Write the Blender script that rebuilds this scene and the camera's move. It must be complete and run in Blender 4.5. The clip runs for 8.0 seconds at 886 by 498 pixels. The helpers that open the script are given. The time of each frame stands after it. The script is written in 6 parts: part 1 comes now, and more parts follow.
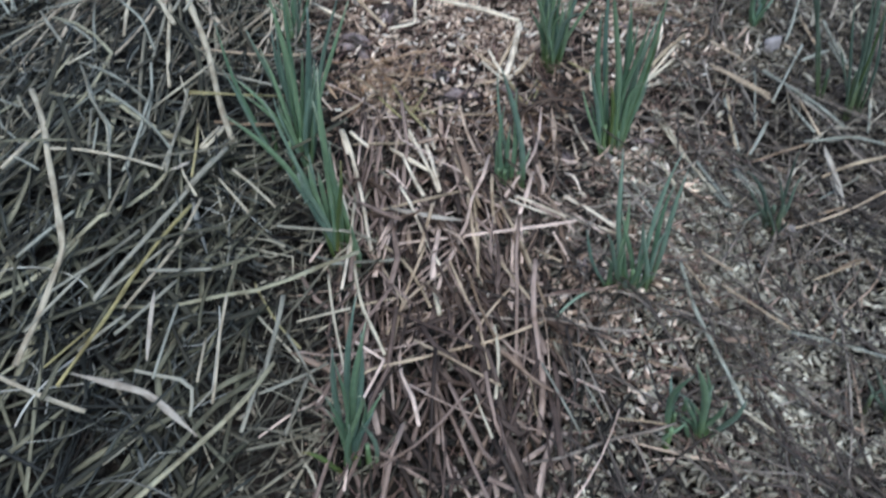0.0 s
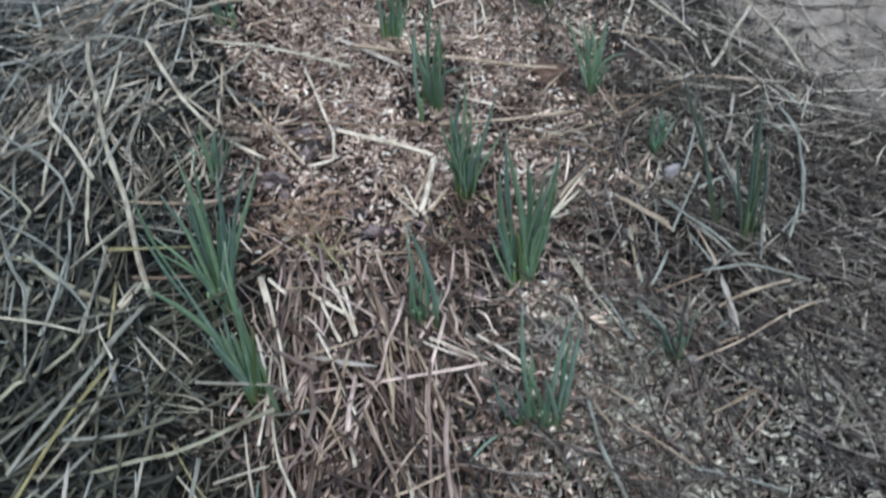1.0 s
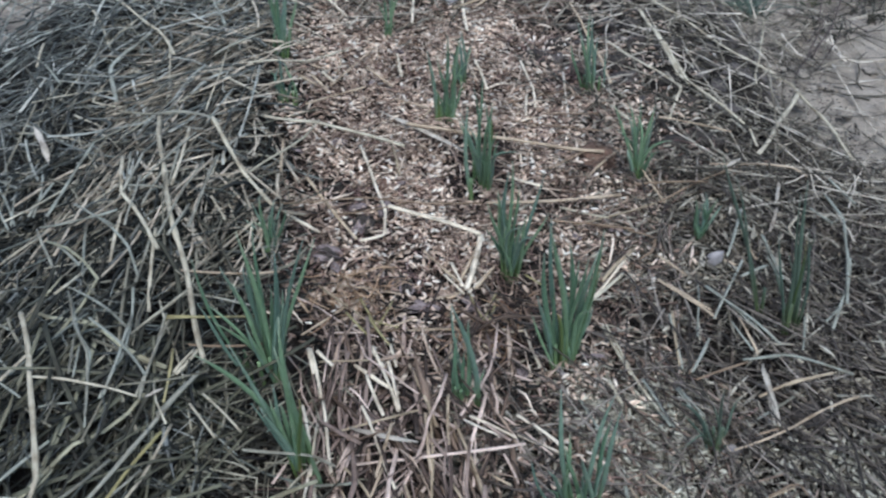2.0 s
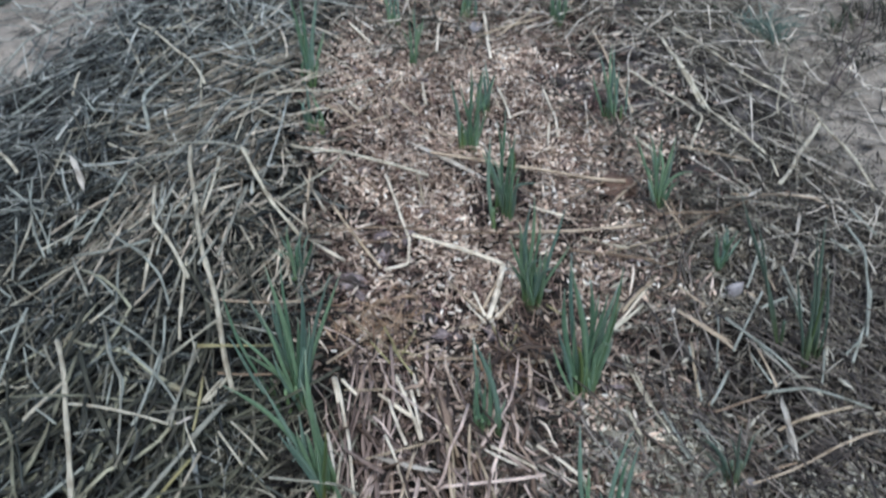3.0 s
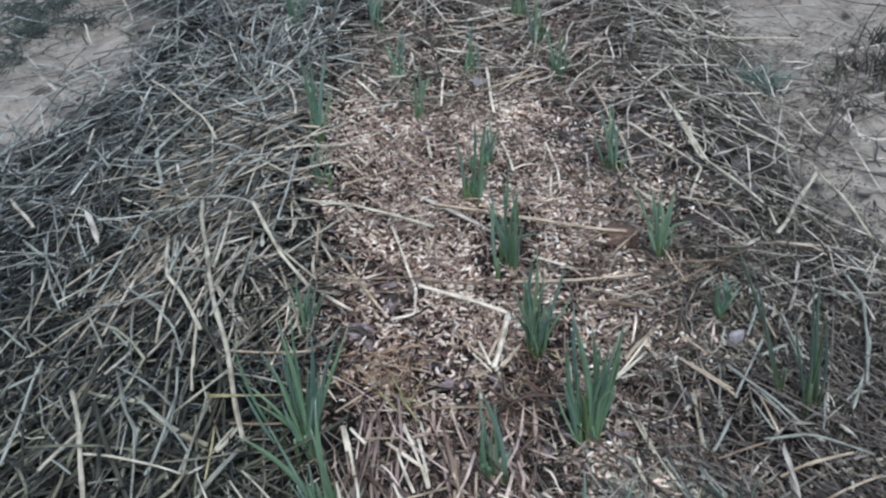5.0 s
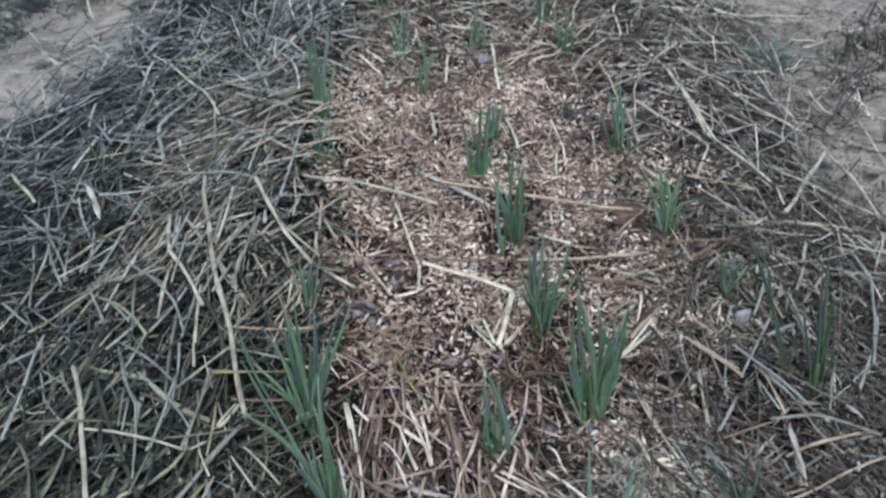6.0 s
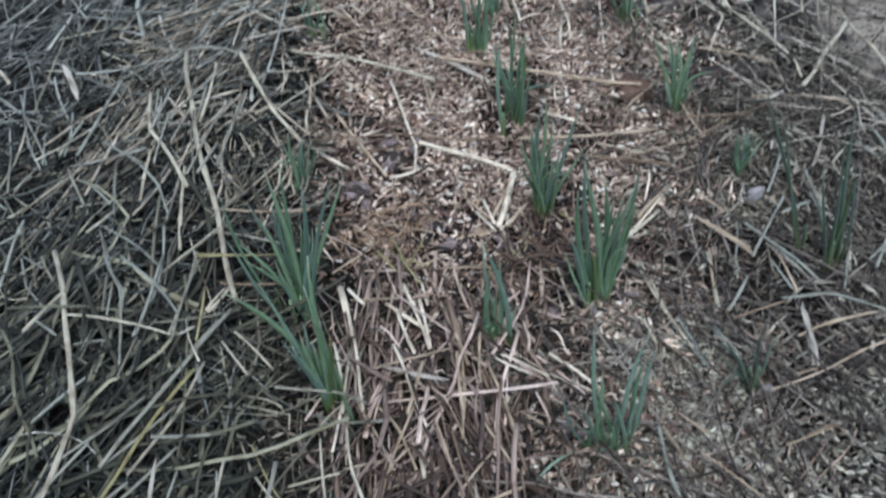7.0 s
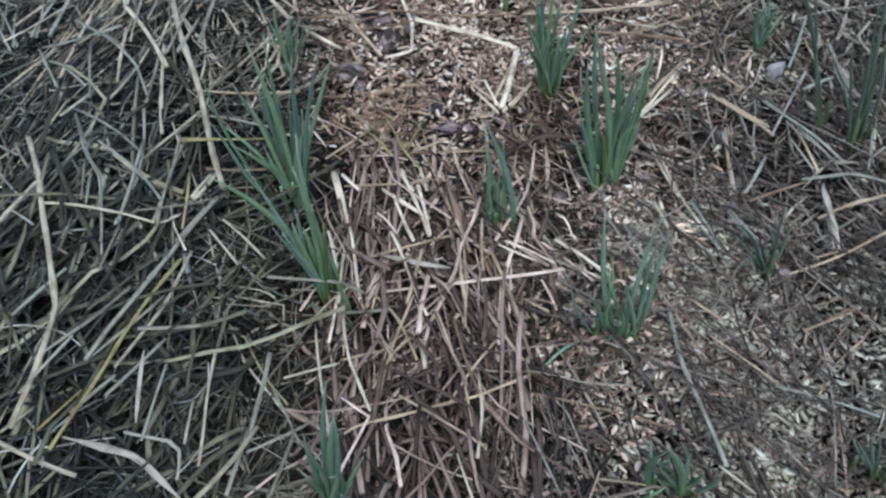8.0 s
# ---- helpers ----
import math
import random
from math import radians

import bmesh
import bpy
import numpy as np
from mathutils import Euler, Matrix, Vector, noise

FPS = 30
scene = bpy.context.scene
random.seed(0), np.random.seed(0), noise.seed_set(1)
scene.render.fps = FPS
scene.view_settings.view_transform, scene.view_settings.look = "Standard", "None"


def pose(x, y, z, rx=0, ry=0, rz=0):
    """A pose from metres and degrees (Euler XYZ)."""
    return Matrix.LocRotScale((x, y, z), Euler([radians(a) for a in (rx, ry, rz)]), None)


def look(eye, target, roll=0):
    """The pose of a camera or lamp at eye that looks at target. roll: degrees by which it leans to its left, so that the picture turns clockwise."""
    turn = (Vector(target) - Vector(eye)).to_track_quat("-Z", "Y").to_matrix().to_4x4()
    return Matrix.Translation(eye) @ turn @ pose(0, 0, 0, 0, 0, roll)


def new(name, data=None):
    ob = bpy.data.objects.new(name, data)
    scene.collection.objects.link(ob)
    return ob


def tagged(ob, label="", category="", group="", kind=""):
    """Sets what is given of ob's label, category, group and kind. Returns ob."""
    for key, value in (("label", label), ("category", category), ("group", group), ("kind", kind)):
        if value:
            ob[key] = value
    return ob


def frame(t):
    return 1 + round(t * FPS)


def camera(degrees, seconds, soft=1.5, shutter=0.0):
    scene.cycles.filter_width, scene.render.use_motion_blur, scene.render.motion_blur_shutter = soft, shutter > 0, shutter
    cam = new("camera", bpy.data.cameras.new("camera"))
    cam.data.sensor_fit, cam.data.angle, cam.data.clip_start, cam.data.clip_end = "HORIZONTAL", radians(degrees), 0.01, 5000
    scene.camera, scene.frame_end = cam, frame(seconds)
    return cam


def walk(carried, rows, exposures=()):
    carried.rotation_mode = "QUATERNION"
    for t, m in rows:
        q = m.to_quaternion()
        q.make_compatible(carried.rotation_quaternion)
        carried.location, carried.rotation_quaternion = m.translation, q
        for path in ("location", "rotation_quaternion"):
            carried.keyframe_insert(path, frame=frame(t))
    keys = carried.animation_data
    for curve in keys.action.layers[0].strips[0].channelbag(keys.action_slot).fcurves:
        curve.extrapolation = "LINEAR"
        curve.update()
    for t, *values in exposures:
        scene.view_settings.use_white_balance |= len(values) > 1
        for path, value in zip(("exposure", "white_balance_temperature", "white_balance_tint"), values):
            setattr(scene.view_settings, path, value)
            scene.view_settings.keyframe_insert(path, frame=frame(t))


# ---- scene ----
cam = camera(55.3, 8.0, soft=2.4, shutter=0.5)
PATH = [
    (0, (0.005, 0.005, 0.492), (-0.049, 1.283, -1.046), -2.8),
    (0.5, (0.003, -0.001, 0.508), (0.005, 1.369, -0.949), -0.8),
    (1, (0.039, 0.034, 0.548), (0.095, 1.423, -0.89), -1.6),
    (1.5, (0.041, 0.031, 0.577), (0.086, 1.522, -0.756), -1.4),
    (1.7, (0.041, 0.028, 0.574), (0.047, 1.522, -0.755), -1.7),
    (2.8, (0.039, 0.03, 0.588), (-0.063, 1.512, -0.751), -3.3),
    (3, (0.042, 0.027, 0.597), (-0.062, 1.539, -0.708), -3.4),
    (3.5, (0.04, 0.02, 0.603), (-0.07, 1.563, -0.665), -3.7),
    (4, (0.042, 0.019, 0.605), (-0.059, 1.57, -0.653), -3.3),
    (4.5, (0.044, 0.013, 0.612), (-0.072, 1.597, -0.604), -4.0),
    (5.8, (0.041, 0.015, 0.608), (-0.073, 1.587, -0.623), -3.8),
    (6, (0.041, 0.017, 0.604), (-0.081, 1.572, -0.648), -3.8),
    (6.5, (0.041, 0.031, 0.587), (-0.07, 1.495, -0.77), -3.7),
    (7, (0.042, 0.037, 0.567), (-0.089, 1.424, -0.868), -5.0),
    (7.5, (0.041, 0.051, 0.546), (-0.109, 1.315, -0.996), -6.2),
    (8, (0.039, 0.052, 0.53), (-0.096, 1.262, -1.057), -6.3),
]
walk(cam, [(t, look(eye, target, roll)) for t, eye, target, roll in PATH], [(0.0, 0.80, 5820, 5), (1.0, 0.78, 5820, 5), (1.7, 0.80, 5820, 5), (3.0, 0.80, 5820, 5), (4.5, 0.84, 5820, 5), (6.0, 0.82, 5820, 5), (7.2, 0.77, 5820, 5), (8.0, 0.80, 5820, 5)])

# ---- light ----
world = bpy.data.worlds.new("sky")
scene.world = world
world.use_nodes = True
wn = world.node_tree.nodes
sky = wn.new("ShaderNodeTexSky")
sky.sky_type = "NISHITA"
sky.sun_disc = False
sky.sun_elevation = radians(66)
sky.sun_rotation = radians(200)
sky.air_density, sky.dust_density, sky.ozone_density = 1.0, 3.0, 1.0
world.node_tree.links.new(sky.outputs[0], wn["Background"].inputs[0])
wn["Background"].inputs[1].default_value = 0.095
sun = new("sun", bpy.data.lights.new("sun", "SUN"))
sun.data.energy, sun.data.angle, sun.data.color = 1.25, radians(28), (0.98, 0.98, 1.0)
sun.matrix_world = look((0.9, -0.6, 3.4), (0, 0.7, 0))


# ---- materials ----
def material(name):
    m = bpy.data.materials.new(name)
    m.use_nodes = True
    nt = m.node_tree
    return m, nt.nodes, nt.links, nt.nodes["Principled BSDF"]


def ramp(nodes, links, fac, stops):
    r = nodes.new("ShaderNodeValToRGB")
    e = r.color_ramp.elements
    while len(e) < len(stops):
        e.new(0.5)
    for el, (p, c) in zip(e, stops):
        el.position, el.color = p, (*c, 1)
    links.new(fac, r.inputs[0])
    return r


def noise_node(nodes, links, scale, detail=4.0, rough=0.6, vec=None):
    n = nodes.new("ShaderNodeTexNoise")
    n.inputs["Scale"].default_value, n.inputs["Detail"].default_value, n.inputs["Roughness"].default_value = scale, detail, rough
    if vec is not None:
        links.new(vec, n.inputs["Vector"])
    return n


def mix(nodes, links, fac, a, b, blend="MIX"):
    m = nodes.new("ShaderNodeMix")
    m.data_type, m.blend_type = "RGBA", blend
    for src, i in ((fac, 0), (a, 6), (b, 7)):
        if isinstance(src, (int, float)):
            m.inputs[i].default_value = src
        elif isinstance(src, tuple):
            m.inputs[i].default_value = (*src, 1)
        else:
            links.new(src, m.inputs[i])
    return m.outputs[2]


def bump(nodes, links, height, strength, distance):
    b = nodes.new("ShaderNodeBump")
    b.inputs["Strength"].default_value, b.inputs["Distance"].default_value = strength, distance
    links.new(height, b.inputs["Height"])
    return b.outputs[0]


def straw_material(name, stops, single, rough=0.62):
    """Dry stems: each stem its own tone, fibres along it, darker blotches of mould."""
    m, n, l, p = material(name)
    rnd = n.new("ShaderNodeObjectInfo").outputs["Random"] if single else n.new("ShaderNodeNewGeometry").outputs["Random Per Island"]
    tone = ramp(n, l, rnd, stops).outputs[0]
    uv = n.new("ShaderNodeUVMap").outputs[0]
    mp = n.new("ShaderNodeMapping")
    mp.inputs["Scale"].default_value = (2.6, 14.0, 1.0)
    l.new(uv, mp.inputs["Vector"])
    fibre = noise_node(n, l, 3.0, 3, 0.6, mp.outputs[0])
    fr = ramp(n, l, fibre.outputs[0], [(0.34, (0.50, 0.49, 0.48)), (0.46, (1.0, 1.0, 1.0)), (0.66, (1.32, 1.32, 1.31))])
    c = mix(n, l, 0.8, tone, fr.outputs[0], "MULTIPLY")
    geo = n.new("ShaderNodeNewGeometry").outputs["Position"]
    blot = noise_node(n, l, 38.0, 4, 0.65, geo)
    br = ramp(n, l, blot.outputs[0], [(0.44, (0, 0, 0)), (0.66, (1, 1, 1))])
    c = mix(n, l, br.outputs[0], c, mix(n, l, 1.0, c, (0.50, 0.46, 0.42), "MULTIPLY"))
    l.new(c, p.inputs["Base Color"])
    p.inputs["Roughness"].default_value = rough
    p.inputs["Specular IOR Level"].default_value = 0.35
    l.new(bump(n, l, fibre.outputs[0], 0.7, 0.0009), p.inputs["Normal"])
    return m


STRAW_PALE = straw_material("straw_pale", [(0.0, (0.62, 0.55, 0.42)), (0.5, (0.80, 0.72, 0.58)), (1.0, (0.68, 0.60, 0.46))], True, 0.5)
STRAW_DULL = straw_material("straw_dull", [(0.0, (0.463, 0.420, 0.315)), (0.5, (0.594, 0.546, 0.420)), (1.0, (0.396, 0.360, 0.273))], True)
STRAW_TAN = straw_material("straw_tan", [(0.0, (0.414, 0.331, 0.239)), (0.5, (0.515, 0.414, 0.294)), (1.0, (0.350, 0.285, 0.193))], True)
STRAW_OLIVE = straw_material("straw_olive", [(0.0, (0.246, 0.245, 0.199)), (0.5, (0.344, 0.337, 0.274)), (1.0, (0.213, 0.211, 0.171))], True)
STRAW_GREY = straw_material("straw_grey", [(0.0, (0.275, 0.288, 0.241)), (0.5, (0.340, 0.356, 0.303)), (1.0, (0.236, 0.248, 0.210))], True)
STRAW_GOLD = straw_material("straw_gold", [(0.0, (0.290, 0.262, 0.118)), (1.0, (0.390, 0.350, 0.185))], True)
STRAW_BROWN = straw_material("straw_brown", [(0.0, (0.189, 0.135, 0.090)), (1.0, (0.261, 0.189, 0.126))], True)
STRAW_BLADE = straw_material("straw_blade", [(0.0, (0.38, 0.345, 0.29)), (1.0, (0.50, 0.455, 0.385))], True, 0.7)
MULCH = {
    "mulch_weathered": [(0.0, (0.049, 0.053, 0.048)), (0.4, (0.142, 0.150, 0.134)), (0.7, (0.304, 0.316, 0.281)), (0.9, (0.490, 0.502, 0.448)), (1.0, (0.666, 0.672, 0.597))],
    "mulch_chip": [(0.0, (0.110, 0.073, 0.055)), (0.4, (0.310, 0.220, 0.167)), (0.65, (0.560, 0.434, 0.338)), (1.0, (0.900, 0.782, 0.635))],
    "mulch_rust": [(0.0, (0.210, 0.118, 0.072)), (0.5, (0.410, 0.268, 0.165)), (1.0, (0.640, 0.475, 0.320))],
    "mulch_flake": [(0.0, (0.069, 0.047, 0.039)), (0.35, (0.218, 0.156, 0.123)), (0.7, (0.425, 0.323, 0.261)), (1.0, (0.736, 0.606, 0.505))],
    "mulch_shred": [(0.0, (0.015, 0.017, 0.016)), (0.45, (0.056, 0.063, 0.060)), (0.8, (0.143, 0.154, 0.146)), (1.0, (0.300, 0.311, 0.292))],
    "mulch_beige": [(0.0, (0.066, 0.057, 0.045)), (0.4, (0.189, 0.168, 0.133)), (0.75, (0.368, 0.338, 0.270)), (1.0, (0.584, 0.553, 0.452))],
    "mulch_pale": [(0.0, (0.045, 0.039, 0.029)), (0.4, (0.155, 0.139, 0.107)), (0.7, (0.380, 0.344, 0.276)), (0.9, (0.640, 0.585, 0.490)), (1.0, (0.850, 0.780, 0.665))],
    "mulch_olive": [(0.0, (0.021, 0.021, 0.015)), (0.45, (0.063, 0.063, 0.042)), (0.8, (0.172, 0.169, 0.115)), (1.0, (0.450, 0.436, 0.302))],
    "mulch_root": [(0.0, (0.088, 0.055, 0.049)), (1.0, (0.351, 0.222, 0.194))],
    "mulch_stem": [(0.0, (0.030, 0.025, 0.021)), (0.45, (0.086, 0.070, 0.060)), (0.8, (0.181, 0.155, 0.130)), (1.0, (0.360, 0.315, 0.269))],
    "mulch_fallen": [(0.0, (0.204, 0.178, 0.149)), (0.6, (0.357, 0.323, 0.272)), (1.0, (0.527, 0.476, 0.399))],
    "mulch_ridge": [(0.0, (0.110, 0.093, 0.069)), (0.4, (0.274, 0.237, 0.178)), (0.75, (0.482, 0.423, 0.328)), (1.0, (0.760, 0.670, 0.532))],
    # Olive grey, skewed near black: shade of the near pile's voids is painted in.
    "mulch_shaded": [(0.0, (0.006, 0.007, 0.005)), (0.5, (0.021, 0.023, 0.019)), (0.8, (0.068, 0.075, 0.065)), (0.94, (0.173, 0.188, 0.163)), (1.0, (0.335, 0.354, 0.322))],
    # Old under straw, near black: shade of the deep gaps is in its colour.
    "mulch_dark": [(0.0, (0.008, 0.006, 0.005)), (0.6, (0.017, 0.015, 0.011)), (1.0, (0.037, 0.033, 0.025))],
    "mulch_tan": [(0.0, (0.024, 0.022, 0.017)), (0.45, (0.091, 0.086, 0.064)), (0.78, (0.270, 0.254, 0.190)), (1.0, (0.618, 0.579, 0.446))],
    "mulch_heap": [(0.0, (0.033, 0.023, 0.018)), (0.35, (0.108, 0.076, 0.063)), (0.7, (0.298, 0.223, 0.186)), (1.0, (0.819, 0.659, 0.562))],
    "mulch_brown": [(0.0, (0.072, 0.048, 0.034)), (0.45, (0.194, 0.136, 0.100)), (0.8, (0.377, 0.282, 0.216)), (1.0, (0.650, 0.511, 0.400))],
}
PIECE = {k: straw_material(k + "_stem", v, True) for k, v in MULCH.items()}
MULCH_GREY = straw_material("mulch_weathered", MULCH["mulch_weathered"], False)
MULCH_SHADED = straw_material("mulch_shaded", MULCH["mulch_shaded"], False)
MULCH_CHIP = straw_material("mulch_chip", MULCH["mulch_chip"], False)
MULCH_PALE = straw_material("mulch_pale", MULCH["mulch_pale"], False)
MULCH_RUST = straw_material("mulch_rust", MULCH["mulch_rust"], False)
MULCH_FLAKE = straw_material("mulch_flake", MULCH["mulch_flake"], False)
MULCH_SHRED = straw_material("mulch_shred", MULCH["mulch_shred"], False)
MULCH_BEIGE = straw_material("mulch_beige", MULCH["mulch_beige"], False)
MULCH_OLIVE = straw_material("mulch_olive", MULCH["mulch_olive"], False)
MULCH_ROOT = straw_material("mulch_root", MULCH["mulch_root"], False)
MULCH_STEM = straw_material("mulch_stem", MULCH["mulch_stem"], False)
MULCH_FALLEN = straw_material("mulch_fallen", MULCH["mulch_fallen"], False)
MULCH_RIDGE = straw_material("mulch_ridge", MULCH["mulch_ridge"], False)
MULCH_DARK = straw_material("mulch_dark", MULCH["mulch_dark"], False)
MULCH_TAN = straw_material("mulch_tan", MULCH["mulch_tan"], False)
MULCH_HEAP = straw_material("mulch_heap", MULCH["mulch_heap"], False)
MULCH_BROWN = straw_material("mulch_brown", MULCH["mulch_brown"], False)
TWIG = straw_material("twig", [(0.0, (0.06, 0.045, 0.04)), (1.0, (0.10, 0.075, 0.065))], True)


def husk_material(name, stops):
    m, n, l, p = material(name)
    rnd = n.new("ShaderNodeNewGeometry").outputs["Random Per Island"]
    c = ramp(n, l, rnd, stops).outputs[0]
    geo = n.new("ShaderNodeNewGeometry").outputs["Position"]
    big = noise_node(n, l, 17.0, 4, 0.6, geo)
    br = ramp(n, l, big.outputs[0], [(0.38, (0.36, 0.33, 0.31)), (0.50, (0.88, 0.85, 0.83)), (0.62, (1.28, 1.26, 1.24))])
    c = mix(n, l, 0.85, c, br.outputs[0], "MULTIPLY")
    l.new(c, p.inputs["Base Color"])
    p.inputs["Roughness"].default_value = 0.6
    fine = noise_node(n, l, 900.0, 2, 0.5, geo)
    l.new(bump(n, l, fine.outputs[0], 0.4, 0.0004), p.inputs["Normal"])
    return m


def soil_material():
    """Dark crumbly soil under the mulch, pale trodden sand on the paths (mask in a colour attribute)."""
    m, n, l, p = material("soil_and_sand")
    geo = n.new("ShaderNodeNewGeometry").outputs["Position"]
    a = noise_node(n, l, 28.0, 6, 0.65, geo)
    b = noise_node(n, l, 240.0, 4, 0.6, geo)
    soil = ramp(n, l, a.outputs[0], [(0.3, (0.012, 0.010, 0.009)), (0.55, (0.034, 0.028, 0.024)), (0.75, (0.085, 0.071, 0.061))]).outputs[0]
    soil = mix(n, l, 0.6, soil, ramp(n, l, b.outputs[0], [(0.3, (0.5, 0.5, 0.5)), (0.7, (1.3, 1.25, 1.2))]).outputs[0], "MULTIPLY")
    sand = ramp(n, l, a.outputs[0], [(0.25, (0.20, 0.172, 0.142)), (0.5, (0.345, 0.304, 0.254)), (0.75, (0.475, 0.424, 0.358))]).outputs[0]
    sand = mix(n, l, 0.5, sand, ramp(n, l, b.outputs[0], [(0.32, (0.62, 0.62, 0.62)), (0.6, (1.1, 1.1, 1.1))]).outputs[0], "MULTIPLY")
    at = n.new("ShaderNodeVertexColor")
    at.layer_name = "sand"
    c = mix(n, l, at.outputs[0], soil, sand)
    l.new(c, p.inputs["Base Color"])
    p.inputs["Roughness"].default_value = 0.95
    p.inputs["Specular IOR Level"].default_value = 0.2
    add = n.new("ShaderNodeMath")
    add.operation = "ADD"
    l.new(a.outputs[0], add.inputs[0])
    l.new(b.outputs[0], add.inputs[1])
    l.new(bump(n, l, add.outputs[0], 0.8, 0.006), p.inputs["Normal"])
    return m


def leaf_material(name, base, mid, tip):
    m, n, l, p = material(name)
    uv = n.new("ShaderNodeSeparateXYZ")
    l.new(n.new("ShaderNodeUVMap").outputs[0], uv.inputs[0])
    c = ramp(n, l, uv.outputs[1], [(0.0, base), (0.14, base), (0.36, mid), (0.85, mid), (1.0, tip)]).outputs[0]
    rnd = n.new("ShaderNodeObjectInfo").outputs["Random"]
    c = mix(n, l, 0.8, c, ramp(n, l, rnd, [(0.0, (0.62, 0.70, 0.70)), (1.0, (1.3, 1.2, 1.1))]).outputs[0], "MULTIPLY")
    geo = n.new("ShaderNodeNewGeometry").outputs["Position"]
    s = noise_node(n, l, 160.0, 3, 0.6, geo)
    c = mix(n, l, 0.6, c, ramp(n, l, s.outputs[0], [(0.3, (0.72, 0.75, 0.75)), (0.7, (1.2, 1.2, 1.2))]).outputs[0], "MULTIPLY")
    l.new(c, p.inputs["Base Color"])
    p.inputs["Roughness"].default_value = 0.42
    p.inputs["Subsurface Weight"].default_value = 0.0
    mp = n.new("ShaderNodeMapping")
    mp.inputs["Scale"].default_value = (26.0, 1.0, 1.0)
    l.new(n.new("ShaderNodeUVMap").outputs[0], mp.inputs["Vector"])
    rib = noise_node(n, l, 1.0, 2, 0.5, mp.outputs[0])
    l.new(bump(n, l, rib.outputs[0], 0.35, 0.0006), p.inputs["Normal"])
    return m


def plain_noise(name, stops, scale, rough=0.9, depth=0.002):
    m, n, l, p = material(name)
    geo = n.new("ShaderNodeNewGeometry").outputs["Position"]
    a = noise_node(n, l, scale, 5, 0.65, geo)
    l.new(ramp(n, l, a.outputs[0], stops).outputs[0], p.inputs["Base Color"])
    p.inputs["Roughness"].default_value = rough
    l.new(bump(n, l, a.outputs[0], 0.7, depth), p.inputs["Normal"])
    return m


HUSK = husk_material("rice_husk", [(0.0, (0.157, 0.108, 0.083)), (0.22, (0.388, 0.280, 0.214)), (0.45, (0.650, 0.508, 0.397)), (0.75, (0.869, 0.725, 0.582)), (1.0, (0.902, 0.883, 0.797))])
HUSK_NEAR = husk_material("rice_husk_dry", [(0.0, (0.133, 0.120, 0.093)), (0.3, (0.266, 0.249, 0.196)), (0.6, (0.382, 0.369, 0.295)), (0.88, (0.515, 0.504, 0.412)), (1.0, (0.665, 0.661, 0.552))])
HUSK_DAMP = husk_material("rice_husk_weathered", [(0.0, (0.075, 0.061, 0.045)), (0.35, (0.170, 0.145, 0.107)), (0.7, (0.300, 0.267, 0.204)), (0.92, (0.430, 0.392, 0.303)), (1.0, (0.560, 0.525, 0.416))])
SOIL = soil_material()
LEAF = leaf_material("onion_leaf", (0.145, 0.232, 0.094), (0.158, 0.252, 0.155), (0.24, 0.29, 0.22))
LEAF_BLUE = leaf_material("onion_leaf_bluish", (0.140, 0.215, 0.098), (0.158, 0.238, 0.185), (0.22, 0.28, 0.24))
LEAF_DULL = leaf_material("onion_leaf_dull", (0.110, 0.150, 0.070), (0.105, 0.150, 0.115), (0.20, 0.22, 0.18))
LEAF_DRY = leaf_material("onion_leaf_yellowing", (0.24, 0.24, 0.06), (0.11, 0.16, 0.055), (0.36, 0.29, 0.12))
GRASS = leaf_material("grass_blade", (0.10, 0.11, 0.06), (0.045, 0.075, 0.042), (0.10, 0.11, 0.065))
GRASS_BLUE = leaf_material("bluish_grass", (0.12, 0.14, 0.11), (0.150, 0.205, 0.175), (0.22, 0.26, 0.235))
GRASS_SHADE = leaf_material("shady_weed", (0.05, 0.06, 0.05), (0.050, 0.070, 0.064), (0.10, 0.12, 0.11))
GRASS_DARK = leaf_material("dying_weed", (0.05, 0.045, 0.035), (0.045, 0.045, 0.034), (0.085, 0.07, 0.055))
CLOD = plain_noise("clod", [(0.3, (0.018, 0.015, 0.013)), (0.7, (0.075, 0.062, 0.053))], 180, 0.95, 0.003)
CLOD_SAND = plain_noise("sandy_lump", [(0.35, (0.150, 0.130, 0.108)), (0.65, (0.400, 0.355, 0.300))], 200, 0.95, 0.004)
CLOD_RED = plain_noise("manure_clod", [(0.3, (0.07, 0.042, 0.03)), (0.7, (0.20, 0.125, 0.088))], 150, 0.95, 0.003)
LITTER = husk_material("path_litter", [(0.0, (0.06, 0.05, 0.04)), (0.5, (0.20, 0.175, 0.145)), (1.0, (0.46, 0.42, 0.36))])
LEAF_DEAD = plain_noise("dead_leaf", [(0.35, (0.095, 0.074, 0.072)), (0.65, (0.340, 0.282, 0.280))], 190, 0.85, 0.003)
CLOD_DRY = plain_noise("dry_clod", [(0.35, (0.045, 0.039, 0.036)), (0.65, (0.200, 0.176, 0.164))], 260, 0.95, 0.004)
PALE_LEAF = plain_noise("pale_cupped_leaf", [(0.3, (0.19, 0.172, 0.172)), (0.7, (0.34, 0.32, 0.318))], 120, 0.5, 0.001)
PEBBLE = plain_noise("pale_shell", [(0.3, (0.16, 0.145, 0.145)), (0.7, (0.33, 0.305, 0.30))], 120, 0.55, 0.001)


